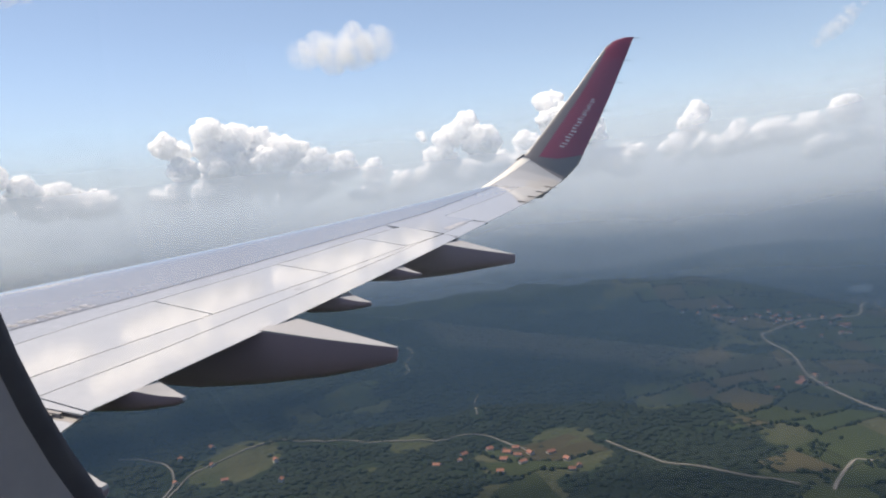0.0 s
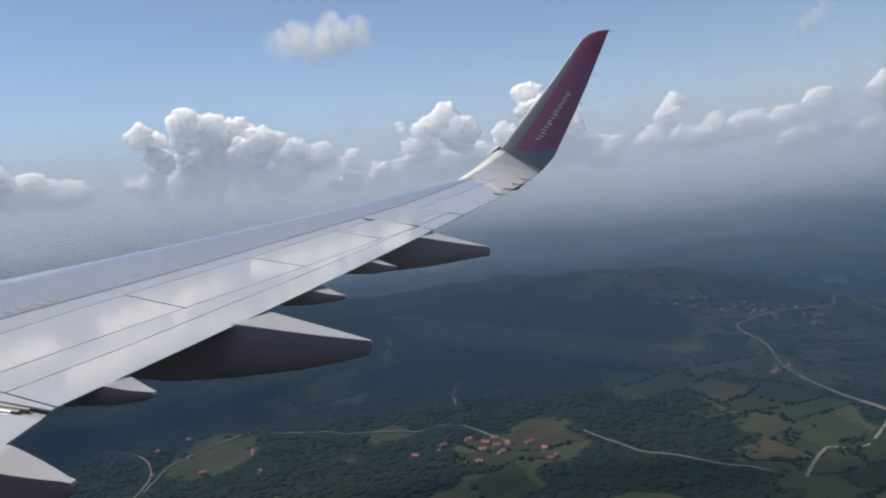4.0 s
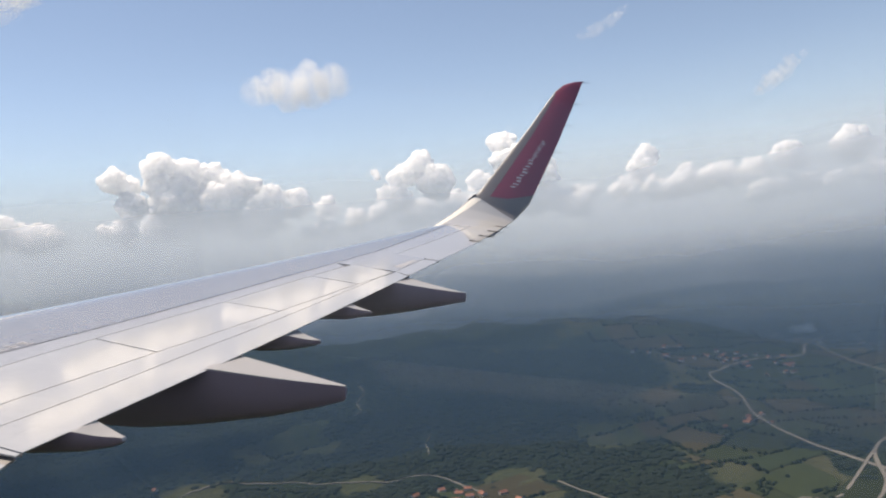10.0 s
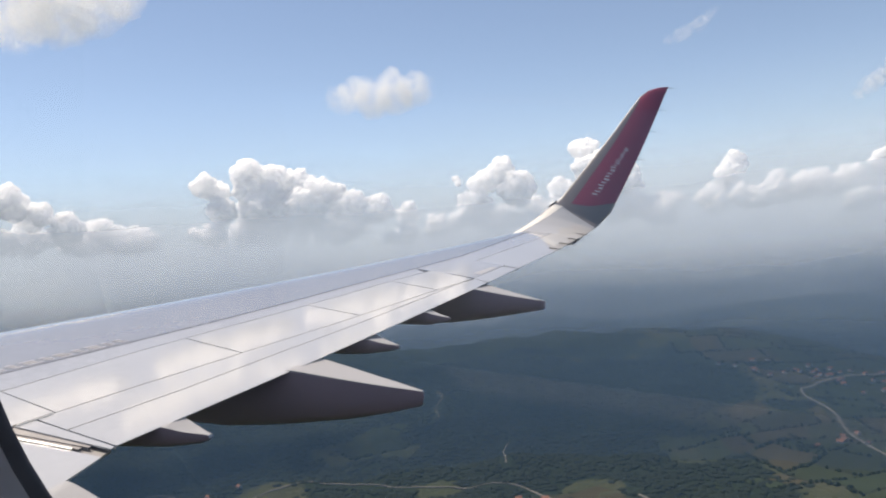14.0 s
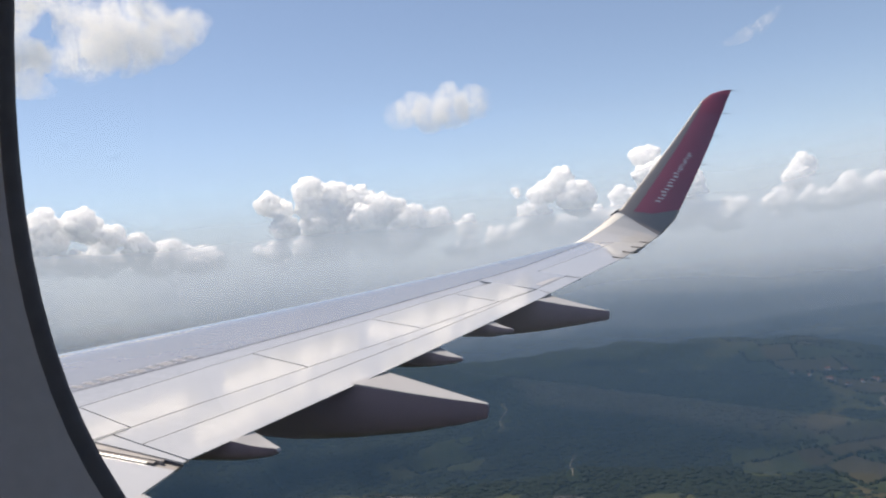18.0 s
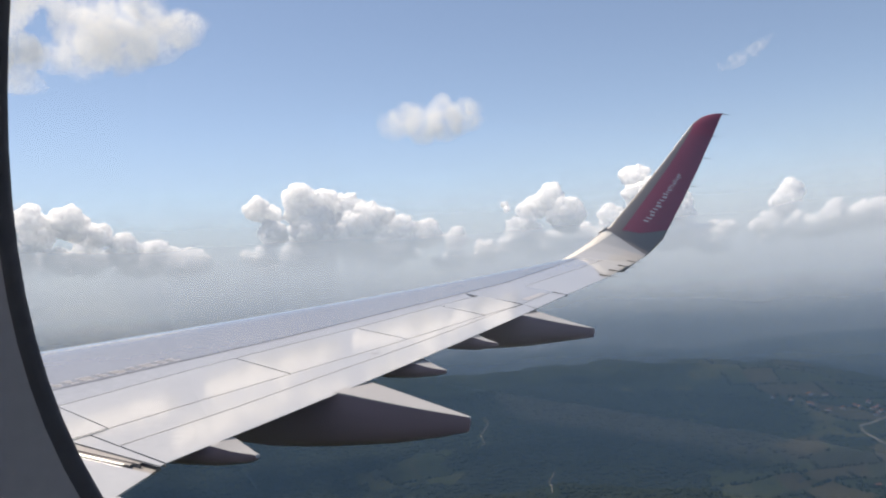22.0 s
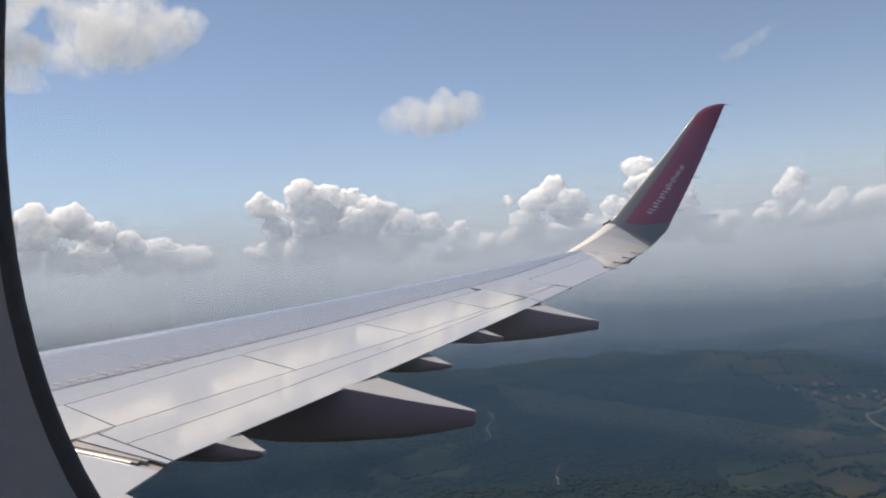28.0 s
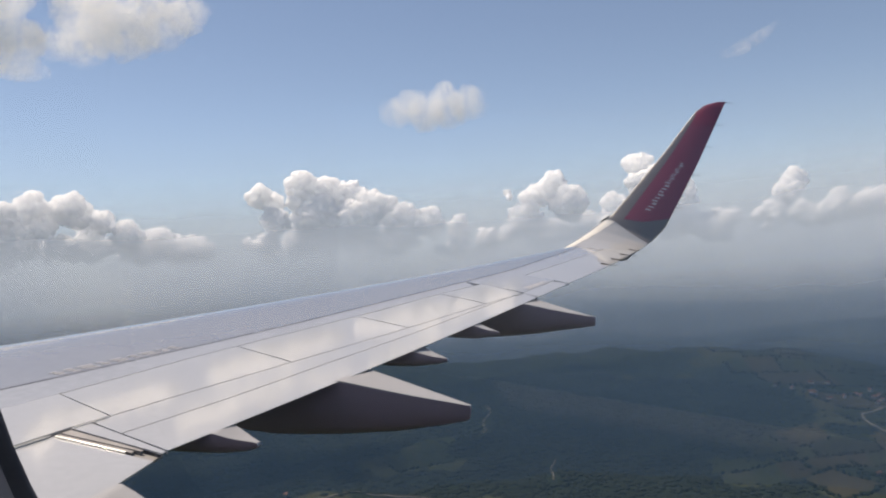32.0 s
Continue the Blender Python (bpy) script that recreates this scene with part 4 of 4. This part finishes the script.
def winglet_at(s):
    """Front and back points at s from 0 (wing) to 1 (tip)."""
    k = s * (len(LE_LINE) - 1)
    i = min(int(k), len(LE_LINE) - 2)
    t = k - i
    return Vector(LE_LINE[i]).lerp(Vector(LE_LINE[i + 1]), t), Vector(TE_LINE[i]).lerp(Vector(TE_LINE[i + 1]), t)


def winglet_frame(s):
    a, b = winglet_at(s)
    a2, b2 = winglet_at(min(s + 0.03, 1))
    a1, b1 = winglet_at(max(s - 0.03, 0))
    up = ((a2 + b2) - (a1 + b1)).normalized()
    side = (b - a).normalized().cross(up).normalized()
    return a, b, -side if side.y > 0 or (side.z < 0 and abs(side.y) < 0.5) else side


def winglet_point(s, c, proud=0.0):
    """A point of the inboard face at chord share c."""
    a, b, n = winglet_frame(s)
    ch = (b - a).length
    t = ch * 0.085 * math.sqrt(max(c, 0)) * (1 - c) * 1.4
    return a.lerp(b, c) + n * (t + proud)


def winglet():
    ss = np.linspace(0.0, 1, 56)
    cs = [0, 0.004, 0.015, 0.035, 0.07, 0.12, 0.2, 0.3, 0.42, 0.55, 0.68, 0.8, 0.9, 0.96, 1.0]
    verts = []
    for s in ss:
        a, b, n = winglet_frame(s)
        face = [winglet_point(s, c) for c in cs]
        back = []
        for c in cs[::-1][1:-1]:
            mid = a.lerp(b, c)
            back.append(mid - (winglet_point(s, c) - mid) - n * 0.008)
        verts += [tuple(p) for p in face + back]
    ring = 2 * len(cs) - 2
    faces = [(i * ring + j, i * ring + (j + 1) % ring, (i + 1) * ring + (j + 1) % ring, (i + 1) * ring + j) for i in range(len(ss) - 1) for j in range(ring)]
    faces += [tuple(range(ring)), tuple((len(ss) - 1) * ring + j for j in range(ring))[::-1]]
    me = mesh("winglet", verts, faces, WINGLET_GREY, True)
    return part("winglet", me, wing, "upturned grey wing tip with a magenta inboard face")


wlet = winglet()


def winglet_patch(name, mat, s0, s1, c0, c1, proud, label="", ns=30, nc=8, sag=0.0):
    """A thin painted sheet on the inboard face between two chord shares, each a function of s."""
    verts = []
    for i in range(ns):
        s = s0 + (s1 - s0) * i / (ns - 1)
        for j in range(nc):
            c = c0(s) + (c1(s) - c0(s)) * j / (nc - 1)
            verts.append(tuple(winglet_point(s - sag * (1 - c) * (1 - i / (ns - 1)), c, proud)))
    return part(name, mesh(name, verts, grid_faces(ns, nc), mat, True), wlet, label)


RED0 = 0.475
winglet_patch("magenta_panel", MAGENTA, RED0, 1.0, lambda s: float(np.interp(s, (0.40, 0.475, 0.636, 0.727, 0.80, 0.835), (0.30, 0.26, 0.23, 0.18, 0.13, 0.0))), lambda s: 0.995, 0.004, "magenta painted face with plain pale marks", sag=0.05)
# the sun's glint on the leading edge, painted as an off-white strip
winglet_patch("slat_end_glint", RIB_SHINE, 0.02, 0.39, lambda s: 0.0, lambda s: 0.11 + 0.20 * s, 0.005, "leading edge at the upturn with its sun glint painted on", 20, 5)
root = [tuple(winglet_point((0.40 - 0.10 * c) * i / 23 + 0.004, 0.02 + 0.97 * c, 0.002)) for i in range(24) for c in np.linspace(0, 1, 12)]
part("root_skin", mesh("root_skin", root, grid_faces(24, 12), SPOILER_PAINT, True), wlet, "paler skin at the upturn, cut off on a slant")
# plain pale strokes in place of the name painted there
for k in range(19):
    s0 = 0.480 + 0.0070 * k
    lean = 0.05 * (k % 3 - 1) / 3
    tall = (0.052, 0.06, 0.045, 0.058)[k % 4]
    winglet_patch("name_mark", MARK_WHITE, s0, s0 + (0.0032, 0.0026, 0.0038)[k % 3], lambda s: 0.565 + lean + 0.55 * (s - 0.49) - tall, lambda s: 0.565 + lean + 0.55 * (s - 0.49) + tall, 0.008, ns=2, nc=3)
dark = [winglet_point(0.385, 0.0) + Vector(v) for v in ((-0.10, -0.02, -0.05), (-0.03, -0.03, 0.0), (0.06, -0.02, 0.08), (0.07, 0.01, 0.02), (0.0, 0.0, -0.06))]
part("fence_notch", mesh("fence_notch", dark, [(0, 1, 2, 3, 4)], GAP_DARK), wlet, "small dark patch at the joint")


def rod(name, p, q, r, mat, parent, label=""):
    p, q = Vector(p), Vector(q)
    d = (q - p).normalized()
    a = d.orthogonal().normalized()
    b = d.cross(a)
    verts = [tuple(e + (a * math.cos(k * 1.0472) + b * math.sin(k * 1.0472)) * r * w) for e, w in ((p, 1.0), (q, 0.5)) for k in range(6)]
    faces = [(k, (k + 1) % 6, 6 + (k + 1) % 6, 6 + k) for k in range(6)] + [(5, 4, 3, 2, 1, 0), (6, 7, 8, 9, 10, 11)]
    return part(name, mesh(name, verts, faces, mat), parent, label)


for s in (0.50, 0.585, 0.675, 0.765, 0.985):
    p = winglet_point(s, 1.0)
    rod("static_wick", p - Vector((0.02, 0, 0)), p + Vector((0.15, 0.02, 0.0)), 0.006, ROD_DARK, wlet, "thin dark static discharge rod")
for x, y in ((8.14, 14.92), (8.26, 15.41), (8.37, 15.89), (8.49, 16.38)):
    z = top(x, y)
    rod("static_wick", (x - 0.10, y, z + 0.012), (x + 0.20, y + 0.02, z + 0.0), 0.008, ROD_DARK, wing, "thin dark static discharge rod")


# ---- cabin window ----
WX, WY, WZ, WA, WB = 9.114, 1.86, 1.814, 0.1545, 0.210


def oval(k, n, grow, y):
    a = 2 * math.pi * k / n
    c, s = math.cos(a), math.sin(a)
    q = 2 / 3
    return (WX + (WA + grow) * math.copysign(abs(c) ** q, c), y, WZ + (WB + grow) * math.copysign(abs(s) ** q, s))


def oval_band(name, steps, mat, parent, label=""):
    n = 96
    verts = [oval(k, n, g, y) for g, y in steps for k in range(n)]
    faces = [(i * n + k, i * n + (k + 1) % n, (i + 1) * n + (k + 1) % n, (i + 1) * n + k) for i in range(len(steps) - 1) for k in range(n)]
    return part(name, mesh(name, verts, faces, mat, True), parent, label)


window = tagged(new("cabin_window"), "rounded cabin window with a black seal and grey reveal", "window", kind="structure")
window.matrix_world = LEVEL
oval_band("seal", [(0.06, 1.905), (0.008, 1.868), (0.0, 1.861), (0.0003, 1.8598), (0.0010, 1.8590), (0.0022, 1.8582)], SEAL_RUBBER, window, "soft black rubber seal")
oval_band("reveal", [(0.0021, 1.8581), (0.0075, 1.8545), (0.016, 1.849), (0.028, 1.843), (0.050, 1.832), (0.08, 1.818), (0.11, 1.802), (0.14, 1.787), (0.165, 1.778), (0.20, 1.775)], REVEAL_GREY, window, "dark grey moulded plastic window reveal")
n_ = 96
part("pane", mesh("pane", [oval(k, n_, 0.028, 1.885) for k in range(n_)], [tuple(range(n_))], GLASS), window, "clear acrylic pane").visible_shadow = False

oval_band("outer_frame", [(0.055, 1.903), (0.085, 1.915), (0.11, 1.926), (0.16, 1.934), (0.21, 1.930)], FUSELAGE_PAINT, window, "pale outer window frame")

cabin = tagged(new("cabin_wall"), "plain pale cabin lining round the window", "wall", kind="structure")
cabin.matrix_world = LEVEL
ring_in = [oval(k, 96, 0.195, 1.7755) for k in range(96)]


def out_point(k):
    a = 2 * math.pi * k / 96
    c, s = math.cos(a), math.sin(a)
    m = max(abs(c) / 0.62, (s / 0.42 if s > 0 else -s / 0.56))
    return (WX + c / m, 1.7755, WZ + s / m)


part("side_panel", mesh("side_panel", ring_in + [out_point(k) for k in range(96)], [(k, (k + 1) % 96, 96 + (k + 1) % 96, 96 + k) for k in range(96)], PANEL_PLASTIC), cabin)

AXIS_Z = 1.40


def tube(name, r, x0, x1, nx, mat, parent, hole, far_hole, label=""):
    """A round shell along x; hole leaves out the faces round the window on this side, far_hole one big unseen opening
    across the aisle, added to let light in.
    """
    na = 96
    verts, faces = [], []
    for i in range(nx + 1):
        x = x0 + (x1 - x0) * i / nx
        for k in range(na):
            a = 2 * math.pi * k / na
            verts.append((x, r * math.cos(a), AXIS_Z + r * math.sin(a)))
    for i in range(nx):
        for k in range(na):
            a = 2 * math.pi * (k + 0.5) / na
            x, y, z = x0 + (x1 - x0) * (i + 0.5) / nx, r * math.cos(a), AXIS_Z + r * math.sin(a)
            if y > 0 and abs(x - WX) < hole[0] and hole[1] < z < hole[2]:
                continue
            if y < 0 and abs(x - WX) < far_hole[0] and far_hole[1] < z < far_hole[2]:
                continue
            k2 = (k + 1) % na
            faces.append((i * na + k, i * na + k2, (i + 1) * na + k2, (i + 1) * na + k))
    return part(name, mesh(name, verts, faces, mat, True), parent, label)


# the last pair is the added opening that brightens the reveal
tube("lining", 1.895, 7.4, 10.9, 28, CABIN_LINING, cabin, (0.56, 1.30, 2.15), (1.7, 1.15, 2.45), "pale cabin lining")
for x in (7.4, 10.9):
    part("bulkhead", mesh("bulkhead", [(x, 1.89 * math.cos(k * math.pi / 24), AXIS_Z + 1.89 * math.sin(k * math.pi / 24)) for k in range(48)], [tuple(range(48))], CABIN_LINING), cabin)
bm = bmesh.new()
res = bmesh.ops.create_cube(bm, size=1.0)
for v in res["verts"]:
    v.co = Vector((9.15 + v.co.x * 3.48, v.co.y * 3.3, 0.50 + v.co.z * 0.06))
me = bpy.data.meshes.new("cabin_floor")
bm.to_mesh(me)
bm.free()
me.materials.append(MARK_GREY)
part("cabin_floor", me, cabin)

fuselage = tagged(new("fuselage"), "white airliner body round the cabin beside the wing", "aircraft body", kind="structure")
fuselage.matrix_world = LEVEL
tube("skin", 1.975, -2.0, 14.0, 128, FUSELAGE_PAINT, fuselage, (0.34, 1.44, 2.20), (1.7, 1.15, 2.45), "smooth white painted skin")
for k in range(-8, 9):
    for side in (1, -1):
        if (side == 1 and k == 0) or (side == -1 and abs(k) < 4):
            continue
        pts = []
        for q in range(28):
            a = 2 * math.pi * q / 28
            z = WZ + 0.165 * math.copysign(abs(math.sin(a)) ** 0.7, math.sin(a))
            x = WX + 0.533 * k + 0.115 * math.copysign(abs(math.cos(a)) ** 0.7, math.cos(a))
            pts.append((x, side * (math.sqrt(1.975 ** 2 - (z - AXIS_Z) ** 2) + 0.004), z))
        part("window_pane", mesh("window_pane", pts, [tuple(range(28))], DARK_GLASS), fuselage, "dark oval cabin window")
